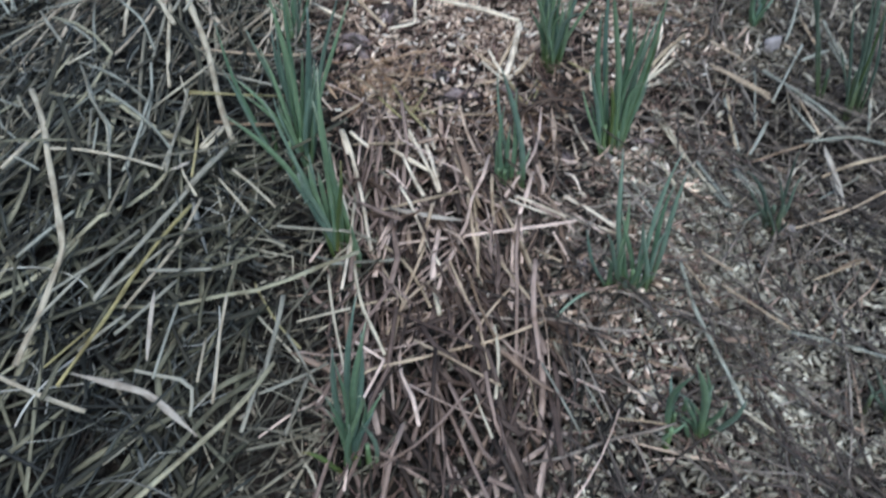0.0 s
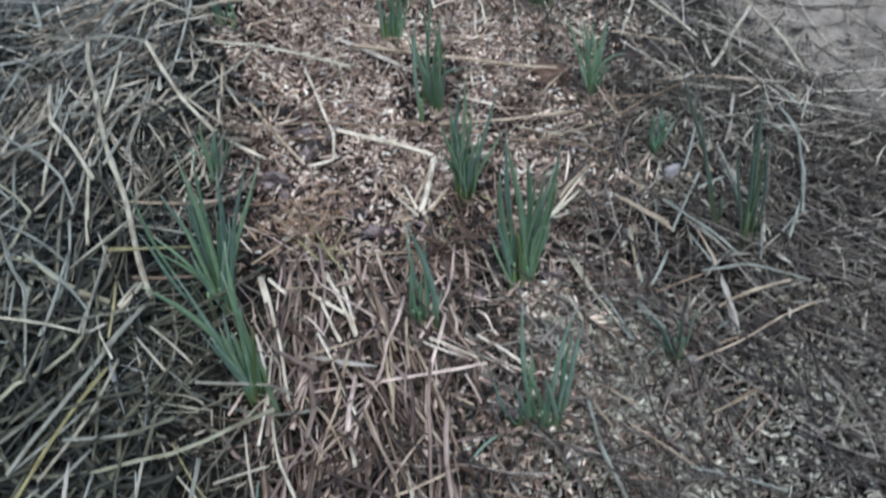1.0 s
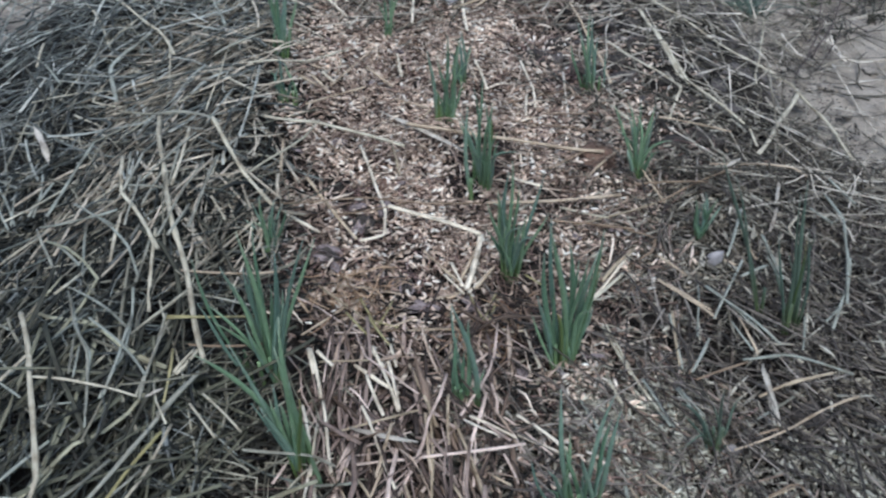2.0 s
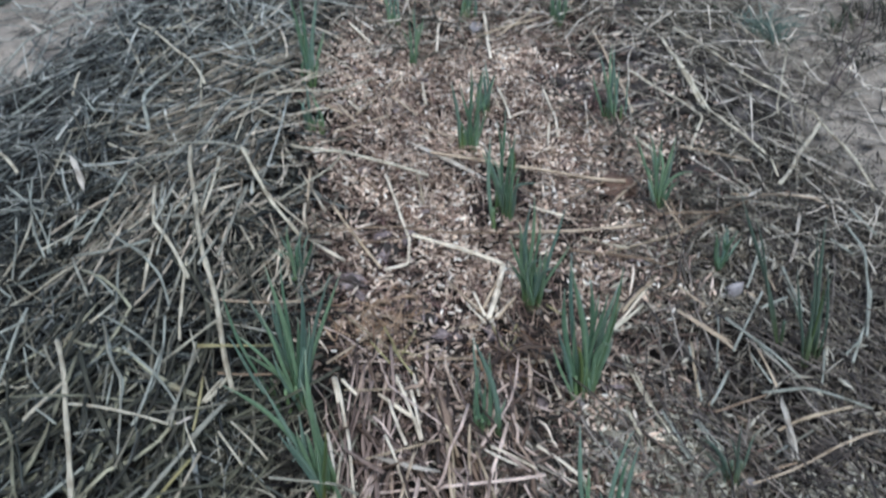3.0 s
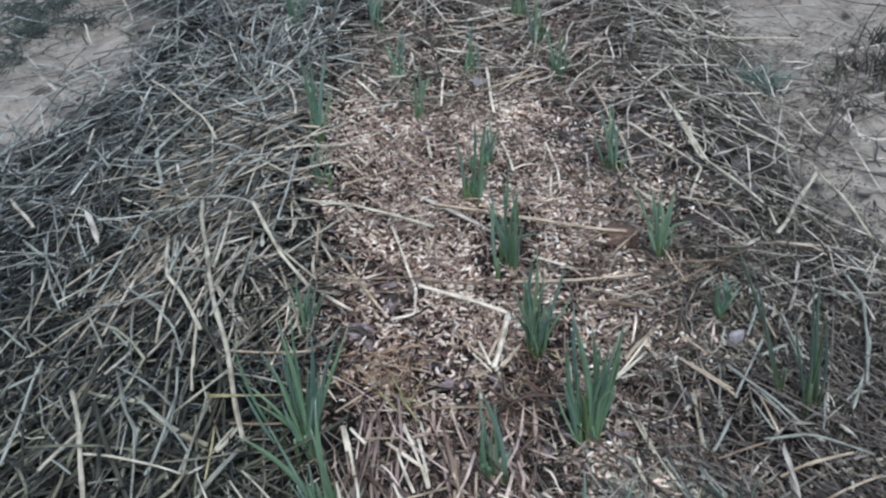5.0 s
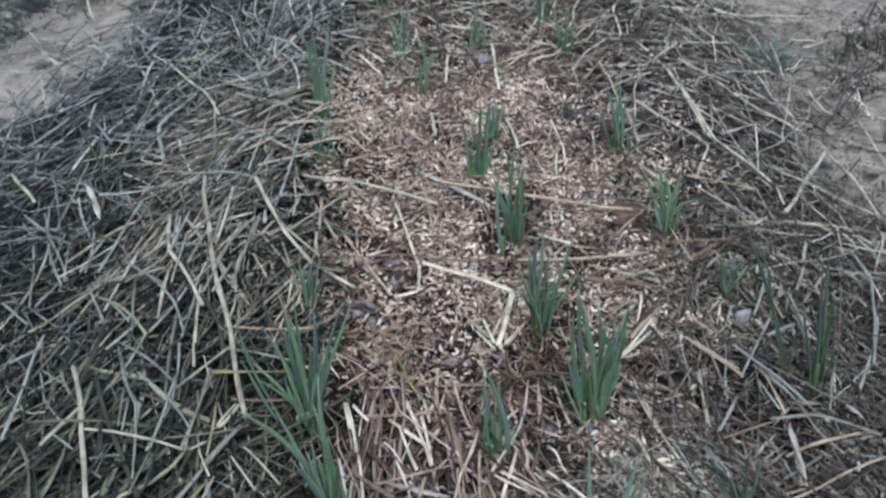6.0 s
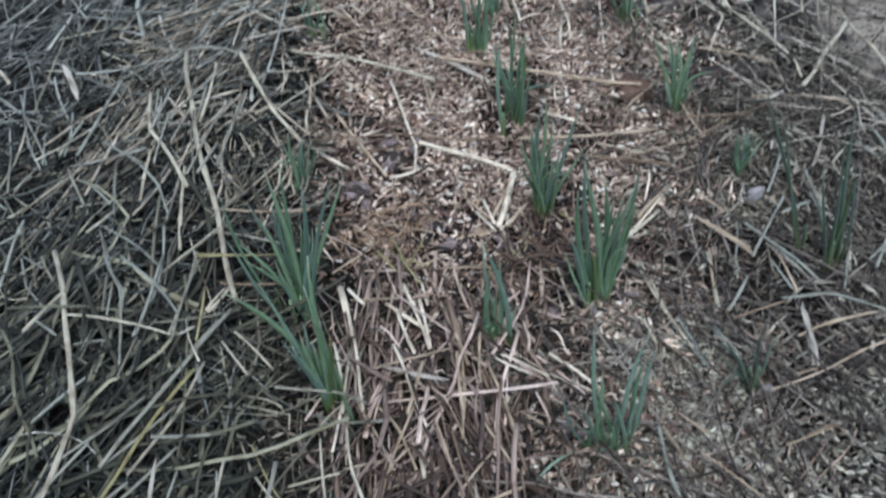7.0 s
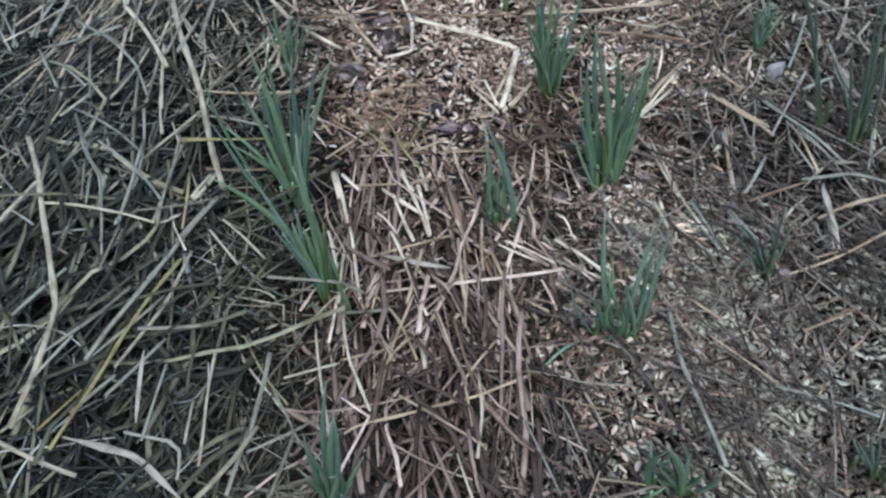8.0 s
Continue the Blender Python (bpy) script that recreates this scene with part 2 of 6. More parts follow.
# ---- shape of the ground ----
def smooth(a, b, x):
    t = np.clip((x - a) / (b - a), 0, 1)
    return t * t * (3 - 2 * t)


def wave(x, y, k, seed):
    """Cheap smooth unevenness from a few crossed waves, about -1 to 1."""
    r = np.random.RandomState(seed)
    v = 0.0
    for i in range(5):
        a, ph, s = r.uniform(0, 6.28), r.uniform(0, 6.28), k * r.uniform(0.6, 1.7)
        v = v + np.sin(s * (np.cos(a) * x + np.sin(a) * y) + ph)
    return v / 3.0


def height(x, y):
    """Raised bed: flat top, a ridge of piled straw along one side, sandy paths lower down."""
    hump = 0.045 * np.exp(-(((x + 0.265 - 0.06 * smooth(0.6, 1.1, y)) / 0.095) ** 2)) * (0.35 + 0.65 * smooth(0.25, 0.5, y)) * (1 - 0.45 * smooth(1.0, 1.5, y))
    return hump - 0.05 * smooth(0.42, 0.75, -x) - 0.05 * smooth(0.28, 0.55, x) * smooth(0.35, 0.75, y)


def sandy(x, y):
    """1 on the bare sand of the paths, 0 on the bed."""
    edge = 0.05 * wave(x, y, 9.0, 4)
    right = smooth(0.44, 0.52, x + edge - 0.10 * smooth(0.9, 0.6, y)) * smooth(0.62, 0.8, y + edge)
    left = smooth(0.66, 0.80, -x + edge - 0.10 * wave(x, y, 5, 6)) * smooth(1.05, 1.25, y + edge)
    return np.clip(np.maximum(right, left), 0, 1)


def outside(x, y):
    """1 on the open sandy ground all round the bed, with a ragged rounded edge."""
    d = np.hypot((x + 0.16) / 0.98, (y - 0.75) / 1.75)
    return smooth(0.90, 1.12, d + 0.09 * wave(x, y, 4, 17) + 0.05 * wave(x, y, 13, 18) + 0.03 * wave(x, y, 31, 19))


def mesh_object(name, verts, faces, mat, uvs=None, flat=False):
    me = bpy.data.meshes.new(name)
    me.from_pydata(verts.tolist() if isinstance(verts, np.ndarray) else verts, [], faces)
    me.materials.append(mat)
    if uvs is not None:
        lay = me.uv_layers.new(name="UVMap")
        idx = np.empty(len(me.loops), dtype=np.int32)
        me.loops.foreach_get("vertex_index", idx)
        lay.data.foreach_set("uv", np.ascontiguousarray(uvs[idx], dtype=np.float32).ravel())
    if not flat:
        me.polygons.foreach_set("use_smooth", np.ones(len(me.polygons), dtype=bool))
    me.update()
    return new(name, me)


def axis_steps(lo, hi, fine, far):
    out = list(np.arange(lo, hi + 1e-6, fine))
    s, v = fine, hi
    while v < far:
        s *= 1.12
        v += s
        out.append(v)
    s, v = fine, lo
    while v > -far:
        s *= 1.12
        v -= s
        out.insert(0, v)
    return np.array(out)


def build_ground():
    xs, ys = axis_steps(-1.15, 1.0, 0.0085, 400.0), axis_steps(-0.05, 2.0, 0.0085, 400.0)
    X, Y = np.meshgrid(xs, ys)
    near = np.exp(-((X / 2.5) ** 2) - ((Y - 0.8) / 2.5) ** 2)
    S = sandy(X, Y)
    S = np.maximum(S, outside(X, Y))
    Z = height(X, Y) - 0.004 + near * ((1 - S) * (0.004 * wave(X, Y, 60, 1) + 0.0025 * wave(X, Y, 190, 2)) + S * (0.009 * wave(X, Y, 24, 3) + 0.004 * wave(X, Y, 62, 8) + 0.0018 * wave(X, Y, 140, 5)))
    h, w = X.shape
    i = np.arange(h * w).reshape(h, w)
    faces = np.stack([i[:-1, :-1], i[:-1, 1:], i[1:, 1:], i[1:, :-1]], -1).reshape(-1, 4).tolist()
    ob = mesh_object("ground", np.stack([X, Y, Z], -1).reshape(-1, 3), faces, SOIL)
    col = ob.data.color_attributes.new("sand", "FLOAT_COLOR", "POINT")
    s = S.ravel()
    col.data.foreach_set("color", np.stack([s, s, s, np.ones_like(s)], -1).astype(np.float32).ravel())
    tagged(ob, "dark crumbly garden soil with pale trodden sandy paths", "ground", kind="structure")


build_ground()


# ---- swept stems ----
def sweep(paths, radii, flat, sides, twist=None):
    """paths (N, K, 3), radii (N, K), flat (N,): verts, faces, uvs of N tubes; twist (N, K) turns the cross-section."""
    N, K, _ = paths.shape
    tan = np.gradient(paths, axis=1)
    tan /= np.linalg.norm(tan, axis=2, keepdims=True) + 1e-9
    ref = np.zeros_like(tan)
    steep = np.abs(tan[:, :1, 2:3]) > 0.75
    ref[...] = np.where(steep, np.array([0.0, 1.0, 0.0]), np.array([0.0, 0.0, 1.0]))
    side = np.cross(tan, ref)
    side /= np.linalg.norm(side, axis=2, keepdims=True) + 1e-9
    up = np.cross(side, tan)
    if twist is not None:
        ct, st = np.cos(twist)[:, :, None], np.sin(twist)[:, :, None]
        side, up = side * ct + up * st, up * ct - side * st
    a = np.arange(sides) / sides * 2 * np.pi
    ring = side[:, :, None, :] * np.cos(a)[None, None, :, None] + up[:, :, None, :] * (np.sin(a)[None, None, :, None] * flat[:, None, None, None])
    V = paths[:, :, None, :] + ring * radii[:, :, None, None]
    i = np.arange(N * K * sides).reshape(N, K, sides)
    j = np.roll(i, -1, axis=2)
    quads = np.stack([i[:, :-1], j[:, :-1], j[:, 1:], i[:, 1:]], -1).reshape(-1, 4).tolist()
    caps = i[:, 0, ::-1].tolist() + i[:, -1].tolist()
    seg = np.concatenate([np.zeros((N, 1)), np.cumsum(np.linalg.norm(np.diff(paths, axis=1), axis=2), axis=1)], 1)
    U = np.broadcast_to((np.arange(sides) / sides)[None, None, :], (N, K, sides)) + np.random.RandomState(N).rand(N, 1, 1) * 20
    W = np.broadcast_to(seg[:, :, None], (N, K, sides))
    return V.reshape(-1, 3), quads + caps, np.stack([U, W], -1).reshape(-1, 2), seg


def resample(pts, step, kink=0.004):
    """Points along a bent line, the corners a little rounded."""
    pts = np.array(pts, float)
    d = np.concatenate([[0], np.cumsum(np.linalg.norm(np.diff(pts, axis=0), axis=1))])
    n = max(4, int(d[-1] / step) + 1)
    s = np.linspace(0, d[-1], n)
    return np.stack([(np.interp(s, d, pts[:, k]) + np.interp(np.clip(s - kink, 0, d[-1]), d, pts[:, k]) + np.interp(np.clip(s + kink, 0, d[-1]), d, pts[:, k])) / 3 for k in range(pts.shape[1])], -1), s


LABELS = {
    "straw_pale": "pale bleached straw stem lying on the mulch",
    "straw_dull": "dull pale straw stem lying on the mulch",
    "straw_tan": "tan dry straw stem lying on the mulch",
    "straw_olive": "olive grey straw stem on the straw pile",
    "straw_grey": "grey weathered straw stem on the straw pile",
    "straw_gold": "golden yellow straw stem on the mulch",
    "straw_brown": "brown decaying straw stem on the husks",
    "straw_blade": "pale flat dried straw leaf blade on the mulch",
    "twig": "dark thin dead twig on the sandy path",
}
count = [0]


def loose_straw(mat, width, lift, *pts):
    """One stem that can be told apart: bent line in plan, width in millimetres, height above the bed in metres."""
    count[0] += 1
    r = np.random.RandomState(count[0])
    p, s = resample(pts, 0.009)
    sway = 0.0012 * np.sin(s * r.uniform(25, 60) + r.uniform(0, 6))
    d = np.gradient(p, axis=0)
    d /= np.linalg.norm(d, axis=1, keepdims=True)
    p = p + np.stack([-d[:, 1], d[:, 0]], -1) * sway[:, None]
    hz = height(p[:, 0], p[:, 1])
    line = np.interp(s, [0, s[-1]], [hz[0], hz[-1]])
    z = np.maximum(0.6 * hz + 0.4 * line, hz) + lift + 0.001 * np.sin(s * 40 + r.uniform(0, 6))
    path = np.concatenate([p, z[:, None]], 1)[None]
    blade = mat is STRAW_BLADE
    rad = np.full(len(s), width / 2000.0)
    joint = r.uniform(0.02, 0.09)
    for k in range(3):
        rad *= 1 + 0.28 * np.exp(-(((s - joint - 0.085 * k) / 0.004) ** 2))
    if blade:
        rad *= np.clip(np.minimum(s, s[-1] - s) / (0.25 * s[-1]), 0.25, 1)
    rad *= 1 + 0.08 * np.sin(s * r.uniform(80, 160) + r.uniform(0, 6))
    v, f, uv, _ = sweep(path, rad[None], np.array([0.16 if blade else r.uniform(0.55, 0.9)]), 8)
    ob = mesh_object("straw", v, f, mat, uv)
    tagged(ob, LABELS[mat.name], "straw", group="loose straws on the garden bed")
    return ob


def scatter(name, label, mat, n, seed, region, angle, spread, length, width, layer, low=0.0, tilt=0.12, bend=0.5, flat=(0.35, 0.9), keep=None, K=7, wild=0.3, pieces=0, shred=False):
    """n stems over a stretch of the plan, joined: lying about an angle (degrees, may depend on place), in a layer of that thickness."""
    r = np.random.RandomState(seed)
    x0, x1, y0, y1 = region
    x, y = r.uniform(x0, x1, n * 3), r.uniform(y0, y1, n * 3)
    ok = np.ones(n * 3, bool) if keep is None else r.rand(n * 3) < keep(x, y)
    x, y = x[ok][:n], y[ok][:n]
    n = len(x)
    a = np.radians((angle(x, y) if callable(angle) else angle) + r.normal(0, 1, n) * spread)
    a = np.where(r.rand(n) < wild, r.uniform(0, 6.283, n), a)
    ln = r.uniform(*length, n) ** 1.0
    w = r.uniform(*width, n) / 2000.0
    s = np.linspace(-0.5, 0.5, K)[None, :] * ln[:, None]
    turn = r.normal(0, bend, n) * 1.5
    kinked = r.rand(n) < 0.22
    kk = np.where(kinked, r.normal(0, 0.7, n), 0)
    kp = r.uniform(-0.3, 0.3, n) * ln
    th = a[:, None] + turn[:, None] * s + kk[:, None] * (s > kp[:, None])
    th = th + np.abs(r.normal(0, 0.13, n))[:, None] * np.sin(s * r.uniform(45, 110, n)[:, None] + r.uniform(0, 6.28, n)[:, None])
    ds = np.diff(s, axis=1)
    px = np.concatenate([np.zeros((n, 1)), np.cumsum(np.cos(th[:, 1:]) * ds, 1)], 1)
    py = np.concatenate([np.zeros((n, 1)), np.cumsum(np.sin(th[:, 1:]) * ds, 1)], 1)
    px += (x - px.mean(1))[:, None]
    py += (y - py.mean(1))[:, None]
    hz = height(px, py)
    lev = hz.mean(1)[:, None]
    z = 0.75 * hz + 0.25 * lev + (low + r.uniform(0, 1, n) ** 1.3 * (layer - low))[:, None] + s * (r.normal(0, tilt, n))[:, None]
    z = np.maximum(z, hz - 0.002 + w[:, None])
    taper = 1 - 0.35 * r.rand(n)[:, None] * (np.arange(K) / (K - 1))[None, :]
    taper = taper * (1 + 0.13 * np.sin(s * r.uniform(60, 160, n)[:, None] + r.uniform(0, 6.28, n)[:, None]))
    P, rad, fl = np.stack([px, py, z], -1), w[:, None] * taper, r.uniform(*flat, n)
    tw = None
    if shred:
        u = (np.arange(K) / (K - 1))[None, :]
        peak = r.uniform(0.25, 0.75, n)[:, None]
        rad = w[:, None] * np.clip(np.minimum(u / peak, (1 - u) / (1 - peak)), 0.06, 1) ** r.uniform(0.35, 0.9, n)[:, None]
        rad = rad * (1 + 0.22 * r.normal(0, 1, (n, K)).clip(-1.5, 1.5))
        tw = r.normal(0, 0.55, n)[:, None] + r.normal(0, 1.1, n)[:, None] * u
        P[:, :, 2] += (r.normal(0, 0.10, n) * ln)[:, None] * np.sin(np.pi * u) ** 2
    order = np.argsort(y)
    first, rest = order[:pieces], order[pieces:]
    if len(first):
        heap = new(name)
        heap.location = (float(x[first].mean()), float(y[first].mean()), 0.0)
        tagged(heap, label, "straw heap")
        for k in first:
            o = np.array(heap.location)
            v, f, uv, _ = sweep(P[k:k + 1] - o, rad[k:k + 1], fl[k:k + 1], 6, None if tw is None else tw[k:k + 1])
            mesh_object("straw", v, f, PIECE[mat.name], uv).parent = heap
    if len(rest):
        v, f, uv, _ = sweep(P[rest], rad[rest], fl[rest], 4 if shred else 5, None if tw is None else tw[rest])
        tagged(mesh_object(name, v, f, mat, uv), label, "straw mulch", kind="stuff")


BARE = [(-0.062, 0.696, 0.030), (0.002, 0.571, 0.026), (-0.024, 0.602, 0.024), (-0.094, 0.650, 0.028), (0.045, 0.578, 0.022), (-0.042, 0.722, 0.024), (-0.024, 0.656, 0.030), (0.001, 0.615, 0.034), (-0.046, 0.624, 0.026), (-0.104, 0.632, 0.034), (-0.073, 0.750, 0.022), (0.143, 1.061, 0.045), (0.186, 1.019, 0.040), (0.223, 1.129, 0.050), (0.288, 0.843, 0.045), (0.235, 0.992, 0.036)]


def bare(x, y):
    """Spots where dark soil and roots show through the mulch."""
    v = 0.0
    for cx, cy, rad in BARE:
        d = np.hypot(x - cx, (y - cy)) * (1 + 0.25 * wave(x, y, 60, 91))
        v = np.maximum(v, smooth(rad * 1.15, rad * 0.7, d))
    return v


def damp_share(x, y):
    """Where the husks have weathered: towards the path side and the near end."""
    return smooth(0.12, 0.26, x + 0.03 * wave(x, y, 13, 32)) * smooth(0.95, 0.75, y) * (1 - smooth(0.55, 0.42, y)) + smooth(0.55, 0.42, y)


def pile_angle(x, y):
    """Stems drape off the ridge: along the view near by, across it farther off."""
    near = 80 + 35 * wave(x, y, 7, 8)
    far = 78 + 55 * wave(x, y, 6, 9)
    return near + (far - near) * smooth(0.75, 1.05, y)


def fade(x, y):
    """Mulch thins out towards the ends of the bed."""
    return 1 - outside(x, y)


def sparse(x, y):
    """The near end, where few broad stems lie over the dark under straw."""
    return 1 - 0.75 * smooth(0.44, 0.33, y + 0.03 * wave(x, y, 11, 25)) * smooth(-0.05, -0.12, y)


def pile_keep(x, y):
    edge = -0.135 - 0.03 * wave(x, y, 14, 11) - 0.05 * smooth(0.55, 0.85, y) + 0.02 * smooth(1.0, 1.3, y)
    return smooth(0.02, -0.03, x - edge) * (1 - 0.95 * sandy(x, y)) * fade(x, y)


# Dark layer below the pile; its colour supplies the shade between stems.
scatter("straw_underlay", "dark decaying straw under the pile, gap shade in its colour", MULCH_DARK, 5800, 20, (-1.45, -0.10, -0.95, 2.4), pile_angle, 40, (0.05, 0.18), (1.4, 3.8), 0.014, tilt=0.08, bend=1.0, keep=lambda x, y: pile_keep(x, y) * (1 - np.clip(1.6 * sandy(x, y), 0, 1)), wild=0.5)
scatter("straw_mulch", "grey bleached straw piled beside the bed", MULCH_GREY, 2000, 21, (-1.40, -0.10, 0.55, 2.4), pile_angle, 62, (0.04, 0.18), (1.3, 4.0), 0.050, low=0.008, tilt=0.26, bend=3.2, K=9, pieces=300, keep=lambda x, y: pile_keep(x, y) * smooth(0.6, 0.95, y + 0.1 * wave(x, y, 8, 51)), wild=0.55)
# Near pile: most stems dark, with the shade between them in their colour.
scatter("straw_mulch", "olive grey straw piled beside the bed, gap shade in its colour", MULCH_SHADED, 2500, 19, (-1.05, -0.08, -0.95, 1.05), pile_angle, 55, (0.05, 0.22), (0.8, 2.6), 0.042, low=0.008, tilt=0.14, bend=3.2, K=9, pieces=300, keep=lambda x, y: pile_keep(x, y) * sparse(x, y) * smooth(0.98, 0.65, y + 0.1 * wave(x, y, 8, 51)), wild=0.45)
scatter("straw_mulch", "tan straw drooping over the ridge of the bed", MULCH_TAN, 560, 22, (-0.46, -0.12, 0.42, 1.25), pile_angle, 42, (0.06, 0.22), (1.1, 3.0), 0.040, low=0.012, tilt=0.18, bend=1.8, keep=pile_keep, wild=0.4, K=9, pieces=300)
scatter("straw_mulch", "broad tan and grey straw piled at the side of the bed", MULCH_OLIVE, 290, 33, (-0.42, -0.08, 0.0, 0.52), lambda x, y: 58 + 18 * wave(x, y, 7, 8), 22, (0.08, 0.24), (2.2, 5.0), 0.046, low=0.012, tilt=0.15, bend=2.4, K=9, keep=pile_keep, wild=0.3, pieces=290, flat=(0.08, 0.5))


scatter("straw_mulch", "tan straw fanning out over the ridge of the bed", MULCH_RIDGE, 260, 38, (-0.38, -0.13, 0.62, 1.12), lambda x, y: np.degrees(np.arctan2(y - 1.0, x + 0.14)), 25, (0.06, 0.20), (1.6, 3.6), 0.040, low=0.020, tilt=0.12, bend=1.4, keep=pile_keep, wild=0.12, K=9, pieces=300)


scatter("straw_mulch", "thin curled grey straw leaves tangled over the pile", MULCH_GREY, 900, 52, (-0.95, -0.10, 0.05, 1.3), pile_angle, 50, (0.03, 0.13), (0.6, 1.6), 0.046, low=0.016, tilt=0.2, bend=9.0, flat=(0.15, 0.5), K=9, keep=lambda x, y: pile_keep(x, y) * sparse(x, y), wild=0.5)


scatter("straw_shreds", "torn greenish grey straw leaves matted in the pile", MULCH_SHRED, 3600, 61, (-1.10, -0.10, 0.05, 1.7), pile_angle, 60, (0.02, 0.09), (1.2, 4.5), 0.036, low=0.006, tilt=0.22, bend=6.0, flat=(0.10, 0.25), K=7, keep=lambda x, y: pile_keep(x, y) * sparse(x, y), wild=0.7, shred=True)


def end_keep(x, y):
    return smooth(1.10, 1.26, y + 0.05 * wave(x, y, 11, 13)) * (1 - 0.9 * sandy(x, y))


scatter("straw_mulch", "tan straw scattered across the far end of the bed", MULCH_PALE, 2500, 23, (-0.45, 0.48, 1.05, 2.1), 40, 55, (0.04, 0.17), (1.4, 3.8), 0.026, tilt=0.24, keep=end_keep, wild=0.5)


def clear(x, y):
    """0 on the straw heap between the near onions, 1 off it."""
    return 1 - 0.93 * np.exp(-(((x + 0.03) / 0.075) ** 4) - (((y - 0.36) / 0.19) ** 4))


GAPS = [(0.041, 0.472), (0.130, 0.511), (0.084, 0.627), (-0.091, 0.403), (-0.123, 0.498), (0.122, 0.368), (0.233, 0.777), (0.284, 0.682)]


def heap_keep(x, y):
    """The heap thins out at its near end and leaves the onion bases free."""
    v = 1 - 0.5 * smooth(0.32, 0.23, y)
    for cx, cy in GAPS:
        v = v * smooth(0.006, 0.034, np.hypot(x - cx, y - cy))
    return v


def middle_keep(x, y):
    return smooth(-0.2, -0.12, x - 0.08 * smooth(0.60, 0.50, y)) * smooth(0.3, 0.2, x) * (1 - 0.8 * bare(x, y))


scatter("straw_litter", "brown broken straw bits among the rice husks", MULCH_BROWN, 720, 24, (-0.22, 0.32, 0.18, 1.35), 8, 45, (0.02, 0.10), (0.9, 2.2), 0.011, keep=middle_keep, wild=0.5)
# Same dark layer below the heap, shade of its gaps painted in.
scatter("straw_underlay", "dark decaying straw between the onion plants, gap shade in its colour", MULCH_DARK, 420, 36, (-0.11, 0.10, 0.12, 0.58), 100, 30, (0.04, 0.13), (1.2, 3.4), 0.012, tilt=0.08)
scatter("straw_heap", "tan and pale straw heaped between the onion plants", MULCH_HEAP, 250, 26, (-0.09, 0.062, 0.19, 0.53), 97, 22, (0.05, 0.15), (1.6, 4.4), 0.028, low=0.004, tilt=0.16, bend=0.8, wild=0.14, pieces=250, flat=(0.1, 0.7), keep=heap_keep)


scatter("straw_litter", "thin broken straw on the heap between onions", MULCH_HEAP, 120, 55, (-0.09, 0.085, 0.17, 0.57), 95, 35, (0.02, 0.10), (0.7, 2.2), 0.029, low=0.010, tilt=0.18, bend=3.0, wild=0.35, flat=(0.15, 0.7), keep=heap_keep)


scatter("straw_litter", "damp olive straw bits over dark soil", MULCH_TAN, 420, 56, (-0.200, -0.060, 0.15, 0.50), 70, 55, (0.02, 0.11), (0.7, 2.6), 0.022, low=0.002, tilt=0.15, bend=3.0, K=9, wild=0.5, flat=(0.12, 0.6))


scatter("straw_litter", "broad broken straw flakes among the rice husks", MULCH_CHIP, 2200, 34, (-0.22, 0.32, 0.18, 1.5), 0, 60, (0.010, 0.050), (1.2, 3.6), 0.018, low=0.004, keep=lambda x, y: middle_keep(x, y) * (1 - 0.85 * damp_share(x, y)) * (1 - 0.8 * smooth(0.5, 0.35, y)), wild=0.6, flat=(0.12, 0.4), K=6, pieces=300, shred=True, bend=4.0, tilt=0.25)


scatter("leaf_chaff", "torn pinkish brown straw flakes among the rice husks", MULCH_FLAKE, 3200, 62, (-0.22, 0.34, 0.16, 1.5), 0, 60, (0.008, 0.034), (1.4, 4.2), 0.011, low=0.001, tilt=0.3, bend=10.0, flat=(0.10, 0.28), K=5, keep=lambda x, y: middle_keep(x, y) * clear(x, y) * (0.25 + 0.75 * smooth(-0.5, 0.2, wave(x, y, 30, 37))), wild=0.9, shred=True)
scatter("leaf_chaff", "curled orange brown dry leaf shreds on the bed", MULCH_RUST, 280, 65, (-0.11, 0.12, 0.50, 0.64), 0, 60, (0.010, 0.040), (0.8, 2.8), 0.030, low=0.014, tilt=0.3, bend=12.0, flat=(0.12, 0.35), K=7, keep=lambda x, y: np.clip(np.exp(-(((x + 0.060) / 0.035) ** 2) - ((y - 0.595) / 0.025) ** 2) + 0.6 * np.exp(-(((x - 0.055) / 0.035) ** 2) - ((y - 0.545) / 0.025) ** 2), 0, 1), wild=0.9, shred=True)
scatter("leaf_chaff", "broad brown torn straw sheaths on the heap", MULCH_BROWN, 110, 63, (-0.09, 0.08, 0.24, 0.56), 98, 30, (0.03, 0.09), (3.0, 7.0), 0.026, low=0.006, tilt=0.2, bend=1.6, flat=(0.08, 0.2), K=8, wild=0.25, shred=True, keep=heap_keep)


scatter("root_fibres", "thin curly dark brown fibres among the husks", MULCH_ROOT, 900, 37, (-0.20, 0.34, 0.18, 1.4), 0, 60, (0.02, 0.08), (0.4, 1.0), 0.014, low=0.004, bend=14.0, tilt=0.2, keep=middle_keep, wild=0.9, K=9)


scatter("root_fibres", "matted dark reddish brown roots on bare soil", MULCH_ROOT, 900, 53, (-0.20, 0.34, 0.40, 1.1), 0, 60, (0.012, 0.04), (0.5, 1.6), 0.016, low=0.002, bend=22.0, tilt=0.3, keep=bare, wild=0.9, K=7)


